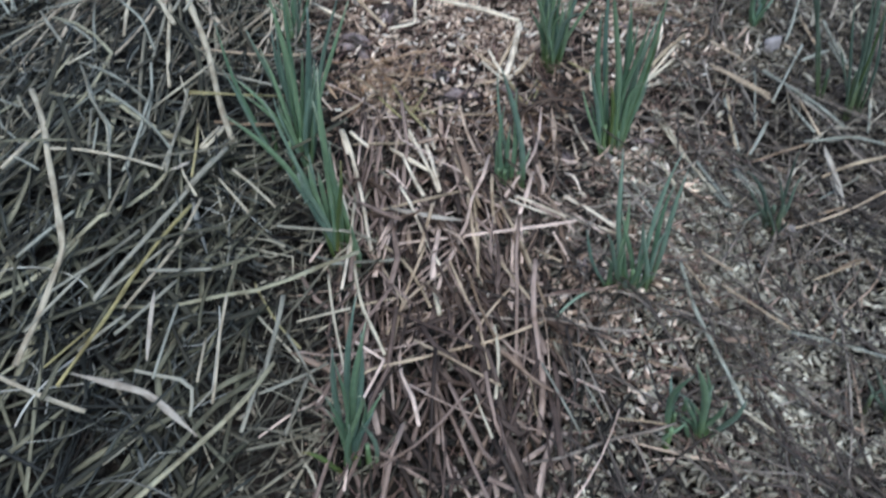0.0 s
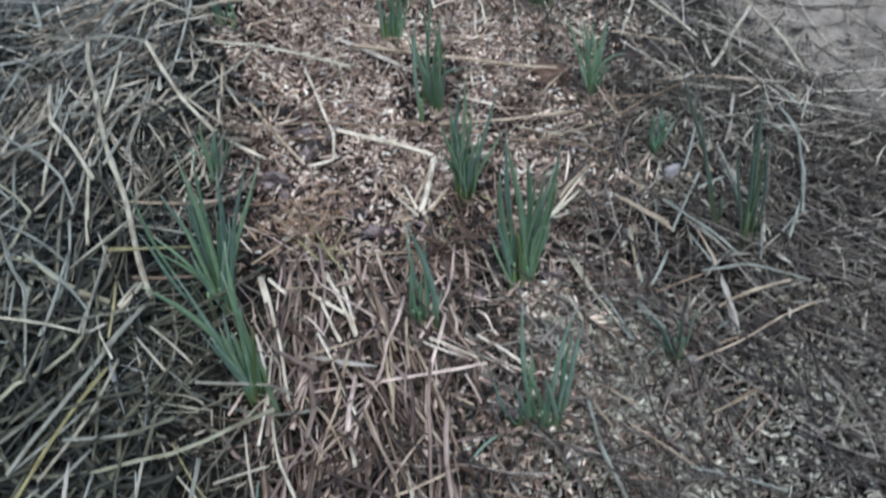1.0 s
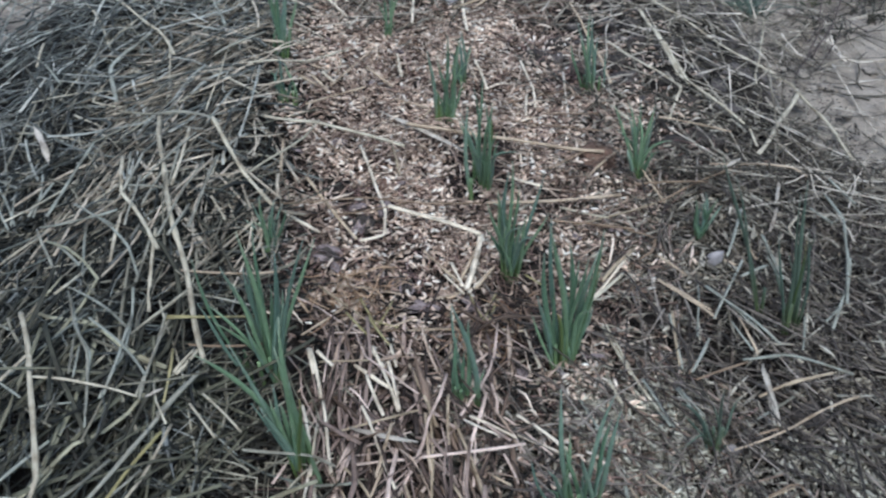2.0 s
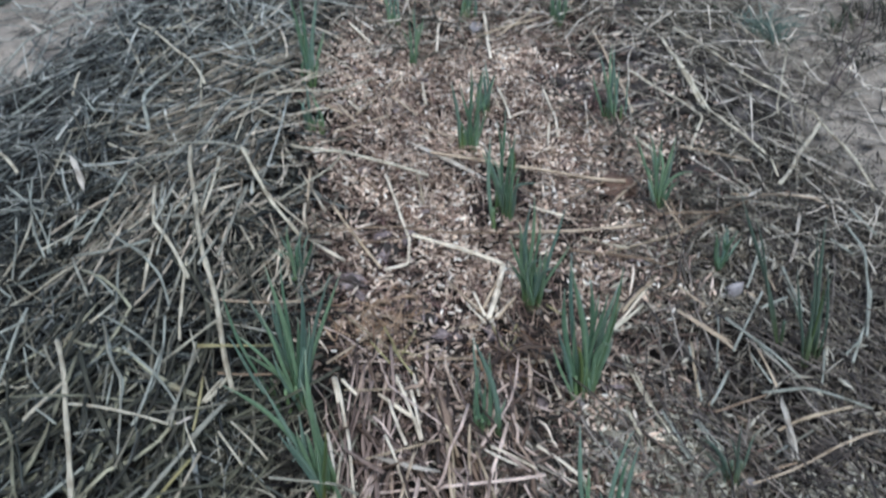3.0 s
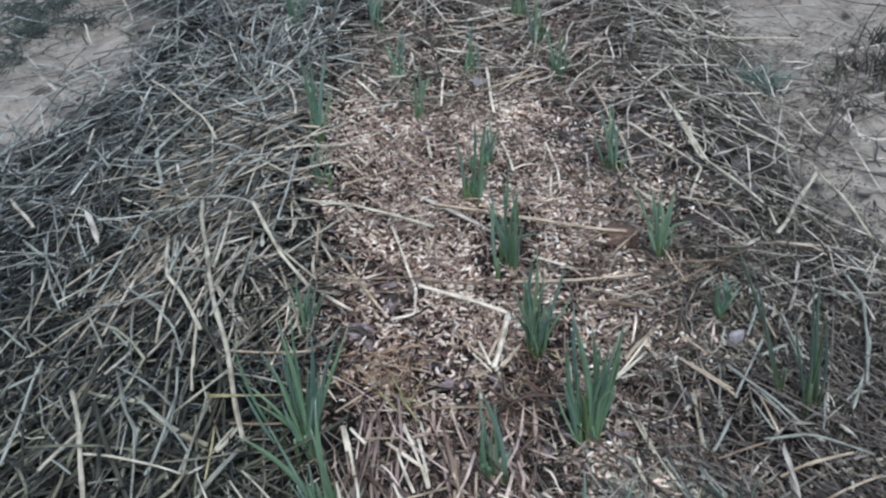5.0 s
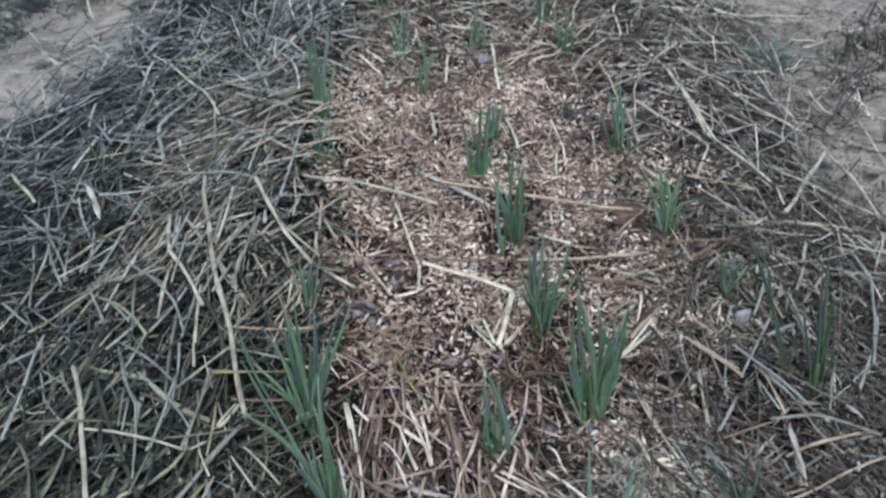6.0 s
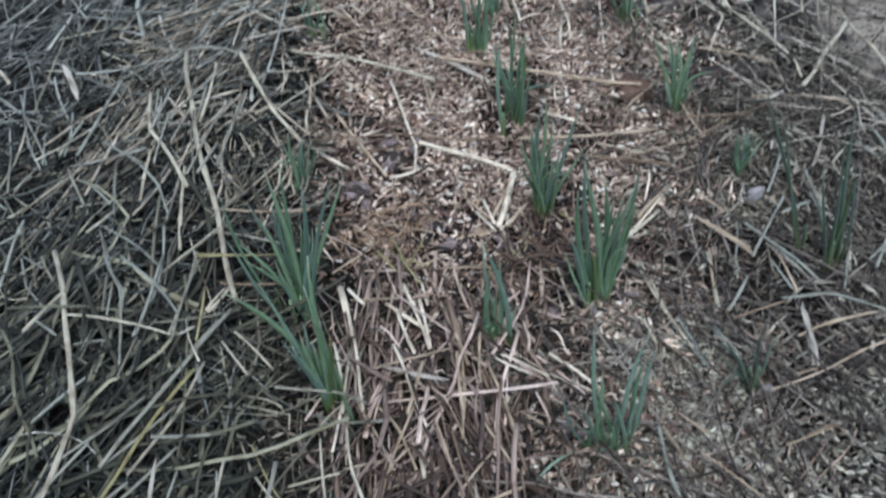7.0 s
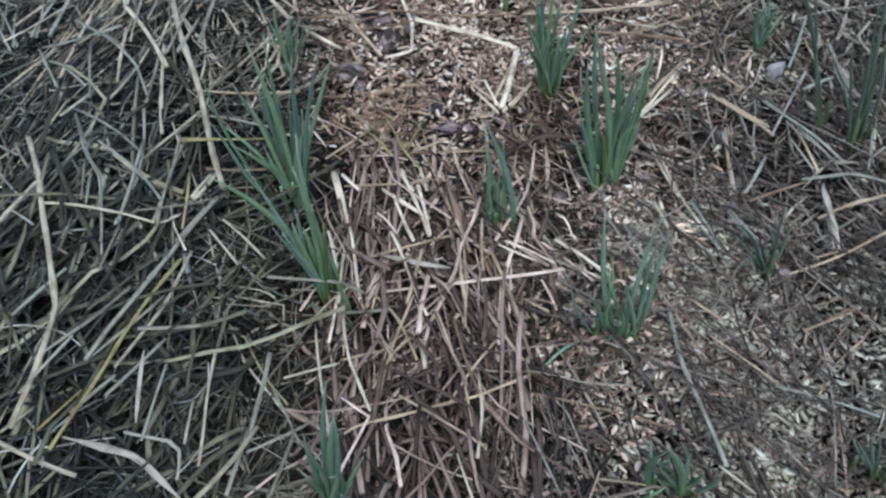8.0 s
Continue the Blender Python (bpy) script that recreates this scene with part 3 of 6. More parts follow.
def right_keep(x, y):
    return (1 - 0.6 * np.exp(-(((x - 0.31) / 0.09) ** 2) - ((y - 0.44) / 0.06) ** 2)) * smooth(0.10, 0.26, x + 0.04 * wave(x, y, 12, 14)) * (1 - 0.8 * sandy(x, y)) * (1 - 0.6 * smooth(0.46, 0.36, y))


scatter("stem_litter", "thin brown weed stems tangled over the husks", MULCH_STEM, 1500, 27, (0.08, 0.66, -0.60, 0.85), -46, 48, (0.03, 0.15), (0.7, 2.0), 0.018, tilt=0.22, keep=right_keep)
scatter("leaf_chaff", "torn beige straw flakes between thin stems", MULCH_BEIGE, 3400, 64, (0.10, 0.60, 0.10, 0.95), 0, 60, (0.008, 0.040), (1.4, 4.5), 0.016, low=0.002, tilt=0.3, bend=9.0, flat=(0.10, 0.28), K=5, keep=lambda x, y: right_keep(x, y) * (1 - 0.5 * smooth(0.48, 0.40, y)), wild=0.9, shred=True)
scatter("stem_litter", "long brown weed stems lying over the husks", MULCH_STEM, 330, 66, (0.05, 0.46, 0.16, 0.56), -52, 24, (0.06, 0.20), (0.9, 2.4), 0.022, low=0.008, tilt=0.12, bend=1.5, K=9, wild=0.15, pieces=300)
scatter("stem_litter", "pale straw along the edge of the sandy path", MULCH_PALE, 620, 28, (0.22, 0.80, 0.72, 1.8), -48, 36, (0.04, 0.18), (0.8, 2.8), 0.030, tilt=0.2, wild=0.42, keep=lambda x, y: smooth(0.24, 0.34, x) * (1 - 0.80 * sandy(x, y)))
scatter("stem_litter", "loose grey straw trodden into the sandy path", MULCH_PALE, 330, 67, (0.34, 0.82, 0.82, 1.75), -30, 50, (0.03, 0.14), (1.0, 3.0), 0.012, tilt=0.06, bend=2.0, K=9, wild=0.5, keep=lambda x, y: smooth(-0.5, 0.3, wave(x, y, 9, 68)) * smooth(0.85, 0.55, x))
scatter("stem_litter", "short pale straw over dark soil clods", MULCH_PALE, 180, 69, (0.12, 0.38, 0.88, 1.34), -25, 60, (0.03, 0.12), (1.0, 2.8), 0.026, low=0.006, tilt=0.2, bend=2.0, K=9, wild=0.6)
scatter("stem_litter", "fallen straws on the bare sandy path", MULCH_FALLEN, 900, 29, (-1.6, 1.2, 0.8, 2.6), -5, 50, (0.015, 0.09), (0.8, 2.0), 0.005, tilt=0.02, keep=lambda x, y: sandy(x, y))


scatter("stem_litter", "grey straw spilled across the sandy path", MULCH_GREY, 170, 54, (-1.25, -0.55, 1.2, 2.0), 18, 30, (0.06, 0.24), (1.2, 3.0), 0.02, tilt=0.08, bend=2.5, K=9, keep=lambda x, y: np.exp(-(((y - (1.442 + -0.087 * (x + 1.0))) / 0.07) ** 2)))


# ---- rice husks ----
def husks(name, label, n, seed, keep, mat, size=(0.0072, 0.0114), layer=0.006, region=(-0.22, 0.55, -0.1, 1.75), round_=1.0):
    r = np.random.RandomState(seed)
    m = n * 4
    x, y = r.uniform(region[0], region[1], m), r.uniform(region[2], region[3], m)
    ok = r.rand(m) < keep(x, y)
    x, y = x[ok][:n], y[ok][:n]
    n = len(x)
    ln, a = r.uniform(*size, n), r.uniform(0, 6.283, n)
    tl, rl = r.normal(0, 0.30, n), r.normal(0, 0.6, n)
    wd = ln * r.uniform(0.26, 0.40, n) * round_
    th = wd * r.uniform(0.45, 0.7, n)
    t = np.array([-0.5, -0.22, 0.2, 0.5])
    g = np.array([0.0, 0.92, 1.0, 0.0])
    ang = np.arange(4) / 4 * 2 * np.pi
    loc = [np.stack([t[0] * ln, 0 * ln, 0.15 * th], -1)]
    for k in (1, 2):
        for q in ang:
            loc.append(np.stack([t[k] * ln, 0.5 * wd * g[k] * np.cos(q), 0.5 * th * g[k] * np.sin(q)], -1))
    loc.append(np.stack([t[3] * ln, 0 * ln, 0.15 * th], -1))
    L = np.stack(loc, 1)
    cr, sr = np.cos(rl)[:, None], np.sin(rl)[:, None]
    yy, zz = L[..., 1] * cr - L[..., 2] * sr, L[..., 1] * sr + L[..., 2] * cr
    ct, st = np.cos(tl)[:, None], np.sin(tl)[:, None]
    xx, zz = L[..., 0] * ct - zz * st, L[..., 0] * st + zz * ct
    ca, sa = np.cos(a)[:, None], np.sin(a)[:, None]
    z = height(x, y) + r.uniform(0, 1, n) ** 1.2 * layer
    V = np.stack([x[:, None] + xx * ca - yy * sa, y[:, None] + xx * sa + yy * ca, z[:, None] + zz], -1)
    F = []
    for k in range(4):
        k2 = (k + 1) % 4
        F += [(0, 1 + k2, 1 + k), (1 + k, 1 + k2, 5 + k2, 5 + k), (5 + k, 5 + k2, 9)]
    tri = np.array([f for f in F if len(f) == 3])
    quad = np.array([f for f in F if len(f) == 4])
    base = (np.arange(n) * 10)[:, None, None]
    faces = (base + tri[None]).reshape(-1, 3).tolist() + (base + quad[None]).reshape(-1, 4).tolist()
    ob = mesh_object(name, V.reshape(-1, 3), faces, mat)
    return tagged(ob, label, "rice husks", kind="stuff")


def husk_keep(x, y):
    left = smooth(-0.19, -0.12, x + 0.03 * wave(x, y, 14, 31) + 0.03 * smooth(0.7, 0.95, y) - 0.13 * smooth(0.52, 0.42, y))
    end = 1 - 0.93 * smooth(1.16, 1.28, y + 0.06 * wave(x, y, 12, 77))
    low = 0.05 + 0.32 * smooth(0.52, 0.42, y)
    patch = low + (1 - low) * smooth(-0.65, 0.15, wave(x, y, 26, 33) + 0.6 * wave(x, y, 64, 35))
    fresh = np.exp(-(((x + 0.10) / 0.07) ** 2) - ((y - 1.0) / 0.09) ** 2) + np.exp(-(((x + 0.14) / 0.05) ** 2) - ((y - 1.16) / 0.08) ** 2)
    fresh = fresh + np.exp(-(((x - 0.088) / 0.035) ** 2) - ((y - 0.41) / 0.05) ** 2) + np.exp(-(((x - 0.22) / 0.06) ** 2) - ((y - 0.335) / 0.04) ** 2) + np.exp(-(((x - 0.175) / 0.03) ** 2) - ((y - 0.50) / 0.04) ** 2)
    patch = np.maximum(patch, np.clip(fresh, 0, 1))
    return left * end * patch * clear(x, y) * (1 - 0.65 * bare(x, y)) * (0.2 + 0.8 * smooth(0.19, 0.27, y))


def white(x, y):
    """A patch of fresh husks beside the near onions."""
    return np.exp(-(((x - 0.10) / 0.045) ** 2) - ((y - 0.37) / 0.09) ** 2)


husks("rice_husks", "fresh beige rice husks spread over the bed", 36000, 41, lambda x, y: husk_keep(x, y) * np.maximum(1 - damp_share(x, y), white(x, y)) * (1 - smooth(0.3, 0.42, x)) * (1 - 0.85 * smooth(0.15, 0.24, x + 0.03 * wave(x, y, 18, 71)) * smooth(0.84, 0.98, y)), HUSK, layer=0.013)
def near_share(x, y):
    """The dry open patch between the onions at the near end."""
    return np.maximum(smooth(0.54, 0.44, y) * smooth(0.27, 0.20, x + 0.02 * wave(x, y, 20, 81)), smooth(0.46, 0.38, y + 0.03 * wave(x, y, 15, 83)) * smooth(0.44, 0.36, x))


husks("rice_husks", "dry yellowish grey rice husks between onion plants", 12000, 46, lambda x, y: husk_keep(x, y) * near_share(x, y) * (1 - 0.8 * white(x, y)), HUSK_NEAR, layer=0.009, region=(-0.06, 0.45, 0.10, 0.58))
husks("rice_husks", "weathered grey brown rice husks between thin stems", 9000, 43, lambda x, y: husk_keep(x, y) * damp_share(x, y) * (1 - near_share(x, y)) * (1 - 0.75 * smooth(0.24, 0.4, x) * smooth(0.42, 0.55, y)), HUSK_DAMP, layer=0.008, region=(0.05, 0.55, 0.10, 1.0))
husks("rice_husks", "few stray rice husks on dark soil", 420, 57, lambda x, y: 1.0 + 0 * x, HUSK_DAMP, layer=0.008, region=(-0.200, -0.060, 0.16, 0.46))
husks("soil_crumbs", "dark brown soil crumbs over the whole bed", 26000, 44, lambda x, y: (0.5 + 0.5 * smooth(0.2, 0.35, x)) * (sandy(x, y) < 0.12), CLOD, size=(0.002, 0.0075), layer=0.004, region=(-0.30, 0.62, 0.10, 1.85), round_=2.2)
husks("chaff", "small brown chaff crumbs between the husks", 16000, 42, lambda x, y: husk_keep(x, y) ** 0.5, CLOD, size=(0.003, 0.007), layer=0.004)


husks("path_debris", "small chips and crumbs trodden into the sandy path", 18000, 45, lambda x, y: sandy(x, y) * smooth(-0.6, 0.6, wave(x, y, 15, 61)), LITTER, size=(0.002, 0.010), layer=0.002, region=(-1.5, 1.2, 0.75, 2.5), round_=0.9)


# ---- soil clods ----
def clod(name, x, y, size, mat, seed, label):
    bm = bmesh.new()
    bmesh.ops.create_icosphere(bm, subdivisions=3, radius=size)
    for v in bm.verts:
        p = v.co / size
        k = 1 + 0.50 * noise.noise(p * 1.5 + Vector((seed, 0, 0))) + 0.48 * noise.noise(p * 3.4 + Vector((0, seed, 0))) + 0.34 * noise.noise(p * 8.0 + Vector((0, 0, seed)))
        v.co = Vector((p.x * k * size, p.y * k * size * 0.85, p.z * k * size * 0.5))
    me = bpy.data.meshes.new(name)
    bm.to_mesh(me)
    bm.free()
    me.materials.append(mat)
    me.polygons.foreach_set("use_smooth", np.ones(len(me.polygons), dtype=bool))
    ob = new(name, me)
    ob.matrix_world = pose(x, y, float(height(np.float64(x), np.float64(y))) + size * 0.3, 0, 0, seed * 37 % 360)
    return tagged(ob, label, "soil clod", group="soil clods")


# ---- onion plants ----
def onion_plant(x, y, *tips):
    """A clump of hollow round leaves from one base; tips are offsets from it."""
    count[0] += 1
    r = np.random.RandomState(900 + count[0])
    base = Vector((x, y, float(height(np.float64(x), np.float64(y))) - 0.003))
    plant = new("onion_plant")
    plant.location = base
    tall = max(t[2] for t in tips)
    tagged(plant, "green spring onion with slender tubular leaves" if tall > 0.075 else "small spring onion shoot with thin green leaves", "onion plant", group="spring onions in the bed")
    full = list(tips)
    spread = min(0.0125, 0.002 + 0.075 * tall)
    thin = x > 0.2 and y < 0.6
    for k in range(3 if thin else 4 + (3 * len(tips)) // 4):
        order = sorted(tips, key=lambda t: math.hypot(t[0], t[1]))
        t = order[r.randint(max(1, (4 * len(tips) + 2) // 5))]
        q = r.uniform(0.5, 1.0)
        full.append((t[0] * q + r.normal(0, 0.007), t[1] * q + r.normal(0, 0.010), max(0.012, t[2] * q)))
    lean = np.array([np.mean([t[0] for t in tips]), np.mean([t[1] for t in tips]), 0])
    roots = [np.array([r.normal(0, spread), r.normal(0, spread), 0]) * (k > 0) for k in range(7 if tall > 0.1 else 4 if tall > 0.06 else 2)]
    s = np.linspace(0, 1, 7)
    used = set()
    for i, t in enumerate(full):
        t = np.array(t)
        ln = np.linalg.norm(t)
        K = 12
        s = np.linspace(0, 1, K)
        stem = min(range(len(roots)), key=lambda q: math.hypot(roots[q][0] - 0.35 * t[0] + r.normal(0, 0.004), roots[q][1] - 0.35 * t[1] + r.normal(0, 0.004)))
        used.add(stem)
        root = roots[stem] + np.array([r.normal(0, 0.0015), r.normal(0, 0.0015), 0])
        out = np.array([t[0], t[1], 0])
        ctrl = root + np.array([0, 0, ln * 0.5]) + out * r.uniform(0.15, 0.45)
        P = ((1 - s) ** 2)[:, None] * root + (2 * s * (1 - s))[:, None] * ctrl + (s ** 2)[:, None] * t
        if i >= len(tips) and r.rand() < 0.35:
            arch = np.clip(s - 0.55, 0, 1) ** 2 * ln
            P = P + np.outer(arch, np.array([r.normal(0, 0.5), r.normal(0, 0.5), -0.7]))
        P[:, 0] += 0.0032 * np.sin(s * 4.5 + r.uniform(0, 6)) * s
        P[:, 1] += 0.0032 * np.sin(s * 4.0 + r.uniform(0, 6)) * s
        fat = (0.88 if thin else 1.22) * r.uniform(0.0008, 0.0014) * (0.75 + 2.6 * min(ln, 0.16))
        rad = fat * (0.75 + 0.5 * np.sin(np.pi * np.clip(s * 0.9 + 0.1, 0, 1))) * np.clip((1 - s) / 0.22, 0.12, 1) ** 0.7
        v, f, uv, seg = sweep(P[None], rad[None], np.array([0.85]), 8)
        uv[:, 1] /= seg[0, -1]
        mat = LEAF_DRY if r.rand() < 0.08 and i >= len(tips) else (LEAF_DULL if thin else LEAF_BLUE if r.rand() < 0.4 else LEAF)
        leaf = mesh_object("leaf", v, f, mat, uv)
        leaf.parent = plant
    s = np.linspace(0, 1, 7)
    for k in sorted(used):
        root = roots[k]
        P = root + np.stack([lean[0] * 0.12 * s, lean[1] * 0.12 * s, s * (0.012 + 0.16 * tall)], -1)
        v, f, uv, seg = sweep(P[None], (0.0021 - 0.0008 * s)[None] * (0.7 + 2.5 * min(tall, 0.15)), np.array([0.9]), 8)
        uv[:, 1] *= 0.3 / seg[0, -1]
        sheath = mesh_object("leaf_sheath", v, f, LEAF_DULL if thin else LEAF, uv)
        sheath.parent = plant
        tagged(sheath, "light green leaf sheath")
    return plant


# ---- the onions in their rows ----
onion_plant(-0.146, 0.650, (-0.012, 0.002, 0.075), (0.004, -0.013, 0.096), (0.007, 0.010, 0.074), (0.019, -0.003, 0.071), (0.002, 0.000, 0.058), (-0.010, 0.009, 0.047))
onion_plant(-0.123, 0.498, (-0.047, 0.003, 0.143), (-0.044, -0.019, 0.118), (0.001, -0.003, 0.180), (0.012, 0.005, 0.179), (0.025, -0.011, 0.166), (0.050, -0.025, 0.191), (0.051, 0.003, 0.162), (-0.002, -0.001, 0.144), (-0.020, 0.004, 0.139), (-0.017, -0.000, 0.124), (0.028, 0.004, 0.119), (0.010, 0.004, 0.119))
onion_plant(-0.091, 0.403, (-0.054, 0.014, 0.137), (-0.030, 0.005, 0.158), (-0.022, 0.006, 0.115), (-0.005, -0.005, 0.109), (0.011, 0.014, 0.174), (0.013, -0.002, 0.128), (0.011, 0.009, 0.073), (0.020, -0.024, 0.070), (-0.017, 0.002, 0.095))
onion_plant(-0.069, 0.235, (0.005, -0.001, 0.146), (0.011, -0.005, 0.143), (0.018, 0.016, 0.161), (0.022, 0.006, 0.159), (-0.004, -0.002, 0.103), (0.019, -0.005, 0.082), (0.009, 0.023, 0.054), (-0.002, 0.009, 0.069), (0.018, 0.009, 0.108))
onion_plant(0.041, 0.472, (-0.007, -0.010, 0.134), (-0.012, 0.015, 0.047), (0.012, 0.008, 0.044), (-0.000, -0.003, 0.093), (0.005, -0.001, 0.106))
onion_plant(0.130, 0.511, (-0.024, -0.021, 0.185), (-0.025, 0.006, 0.169), (0.014, -0.012, 0.176), (0.014, 0.011, 0.135), (-0.037, -0.008, 0.080), (-0.030, -0.010, 0.149), (-0.013, 0.003, 0.136), (-0.002, 0.002, 0.134), (0.003, -0.013, 0.149), (0.013, 0.000, 0.084), (-0.029, 0.005, 0.055), (-0.012, -0.004, 0.158))
onion_plant(0.084, 0.627, (-0.020, -0.018, 0.114), (0.000, -0.003, 0.147), (-0.004, -0.012, 0.141), (0.007, -0.006, 0.107), (0.027, 0.003, 0.126), (-0.015, -0.002, 0.117), (-0.007, -0.003, 0.105), (0.013, -0.019, 0.090), (0.034, 0.007, 0.081), (0.004, -0.002, 0.120))
onion_plant(0.063, 0.766, (-0.019, -0.006, 0.121), (-0.008, 0.001, 0.136), (0.001, 0.023, 0.131), (0.003, -0.015, 0.129), (0.011, -0.018, 0.124), (-0.013, 0.008, 0.078), (0.019, -0.008, 0.073), (-0.022, 0.014, 0.089))
onion_plant(0.025, 0.897, (-0.018, -0.013, 0.112), (-0.000, -0.006, 0.131), (0.016, 0.011, 0.116), (0.022, 0.013, 0.059), (-0.019, 0.004, 0.066), (0.008, 0.006, 0.072), (-0.008, -0.002, 0.101))
onion_plant(0.043, 0.987, (-0.006, -0.006, 0.077), (0.003, -0.002, 0.083), (0.010, 0.016, 0.051), (-0.011, 0.008, 0.047))
onion_plant(0.233, 0.777, (-0.038, -0.003, 0.106), (-0.022, 0.002, 0.109), (-0.009, 0.009, 0.104), (0.009, 0.015, 0.092), (0.014, -0.001, 0.088), (-0.029, -0.003, 0.076))
onion_plant(0.203, 0.958, (-0.018, 0.003, 0.104), (-0.002, 0.031, 0.100), (0.007, 0.003, 0.082), (0.020, 0.010, 0.060), (-0.008, -0.004, 0.112))
onion_plant(0.284, 0.682, (-0.025, -0.020, 0.071), (-0.003, 0.010, 0.053), (-0.002, -0.017, 0.068), (-0.014, -0.014, 0.058))
onion_plant(0.339, 0.555, (-0.104, -0.015, 0.208), (-0.093, -0.009, 0.188), (-0.030, -0.000, 0.177), (-0.028, 0.002, 0.160), (-0.010, 0.002, 0.118), (-0.045, -0.009, 0.129), (-0.028, 0.029, 0.063), (-0.024, 0.003, 0.095), (-0.012, 0.007, 0.084))
onion_plant(0.122, 0.368, (-0.021, 0.022, 0.127), (0.019, 0.014, 0.128), (-0.012, 0.006, 0.094), (-0.041, -0.001, 0.075), (0.021, 0.025, 0.091), (-0.032, -0.017, 0.094), (-0.006, -0.012, 0.094), (0.020, 0.004, 0.122), (-0.061, -0.032, 0.012))
onion_plant(0.235, 0.418, (-0.021, -0.027, 0.127), (-0.039, -0.014, 0.088), (0.017, 0.016, 0.056), (-0.037, -0.010, 0.069), (-0.011, 0.001, 0.075), (-0.013, 0.007, 0.047))
onion_plant(0.147, 0.253, (-0.023, -0.015, 0.124), (-0.008, 0.003, 0.090), (-0.022, -0.008, 0.101), (0.015, -0.012, 0.076), (0.004, -0.003, 0.063), (-0.015, -0.001, 0.046), (-0.019, -0.006, 0.073))
onion_plant(0.270, 0.265, (-0.038, -0.009, 0.079), (-0.013, 0.011, 0.055), (-0.009, 0.013, 0.038))
onion_plant(-0.058, 1.108, (-0.005, 0.006, 0.085), (0.011, -0.000, 0.105), (0.018, -0.011, 0.090), (-0.001, -0.010, 0.066))
onion_plant(-0.186, 0.991, (0.000, -0.013, 0.150), (0.004, 0.003, 0.110), (0.023, 0.013, 0.133), (0.026, 0.013, 0.083), (-0.000, -0.000, 0.103))
onion_plant(-0.173, 0.901, (0.002, -0.004, 0.075), (0.012, 0.003, 0.061), (0.004, 0.002, 0.051))
onion_plant(0.018, 1.261, (-0.004, 0.007, 0.107), (0.006, 0.018, 0.089), (0.011, -0.007, 0.068))
onion_plant(0.153, 1.242, (-0.017, 0.024, 0.088), (0.000, -0.025, 0.103), (0.015, -0.020, 0.087), (-0.012, -0.019, 0.077))
onion_plant(-0.152, 1.414, (0.002, -0.012, 0.111), (0.012, -0.002, 0.092), (0.011, 0.025, 0.051))
onion_plant(-0.295, 1.436, (-0.001, -0.008, 0.119), (0.014, 0.014, 0.093), (0.025, -0.002, 0.073))
onion_plant(0.099, 1.477, (-0.002, 0.002, 0.107), (0.010, -0.011, 0.086))
onion_plant(0.123, 1.350, (-0.013, 0.026, 0.089), (0.004, -0.000, 0.106), (0.010, -0.007, 0.080))
onion_plant(-0.097, 1.222, (-0.012, 0.026, 0.068), (0.011, 0.003, 0.095))

# ---- stems that lie on top ----
loose_straw(STRAW_DULL, 3.7, 0.052, (-0.301, 0.722), (-0.278, 0.653), (-0.225, 0.578))
loose_straw(STRAW_DULL, 4.8, 0.050, (-0.283, 0.797), (-0.240, 0.661), (-0.206, 0.574), (-0.167, 0.468))
loose_straw(STRAW_DULL, 3.0, 0.051, (-0.240, 0.764), (-0.236, 0.665))
loose_straw(STRAW_GREY, 3.6, 0.052, (-0.358, 0.787), (-0.359, 0.652))
loose_straw(STRAW_DULL, 3.9, 0.053, (-0.221, 0.782), (-0.176, 0.708), (-0.144, 0.667))
loose_straw(STRAW_OLIVE, 3.3, 0.054, (-0.203, 0.722), (-0.211, 0.612))
loose_straw(STRAW_OLIVE, 2.4, 0.053, (-0.295, 0.798), (-0.363, 0.782))
loose_straw(STRAW_OLIVE, 2.8, 0.053, (-0.289, 0.800), (-0.211, 0.775))
loose_straw(STRAW_DULL, 4.7, 0.042, (-0.589, 0.920), (-0.514, 0.831))
loose_straw(STRAW_BLADE, 6.9, 0.045, (-0.458, 0.861), (-0.404, 0.766))
loose_straw(STRAW_GREY, 5.0, 0.047, (-0.367, 0.886), (-0.399, 0.975), (-0.394, 1.012), (-0.372, 1.064))
loose_straw(STRAW_GREY, 4.0, 0.034, (-0.563, 1.323), (-0.643, 1.312), (-0.694, 1.250), (-0.691, 1.155), (-0.656, 1.022))
loose_straw(STRAW_BLADE, 7.0, 0.033, (-0.762, 1.378), (-0.604, 1.200))
loose_straw(STRAW_DULL, 3.6, 0.048, (-0.479, 1.204), (-0.363, 1.067), (-0.316, 0.979))
loose_straw(STRAW_DULL, 3.8, 0.029, (-0.541, 1.260), (-0.499, 1.193), (-0.429, 1.056))
loose_straw(STRAW_GREY, 3.3, 0.029, (-0.455, 1.322), (-0.397, 1.175))
loose_straw(STRAW_GREY, 4.1, 0.031, (-0.508, 1.259), (-0.512, 1.291), (-0.462, 1.332), (-0.410, 1.348))
loose_straw(STRAW_GREY, 3.1, 0.030, (-0.332, 1.224), (-0.320, 1.201), (-0.271, 1.059))
loose_straw(STRAW_OLIVE, 3.1, 0.030, (-0.411, 1.232), (-0.338, 1.143), (-0.288, 1.081))
loose_straw(STRAW_DULL, 4.2, 0.032, (-0.714, 1.716), (-0.643, 1.568))
loose_straw(STRAW_GREY, 3.0, 0.033, (-0.565, 1.631), (-0.473, 1.315))
loose_straw(STRAW_DULL, 4.0, 0.034, (-0.749, 1.585), (-0.697, 1.487))
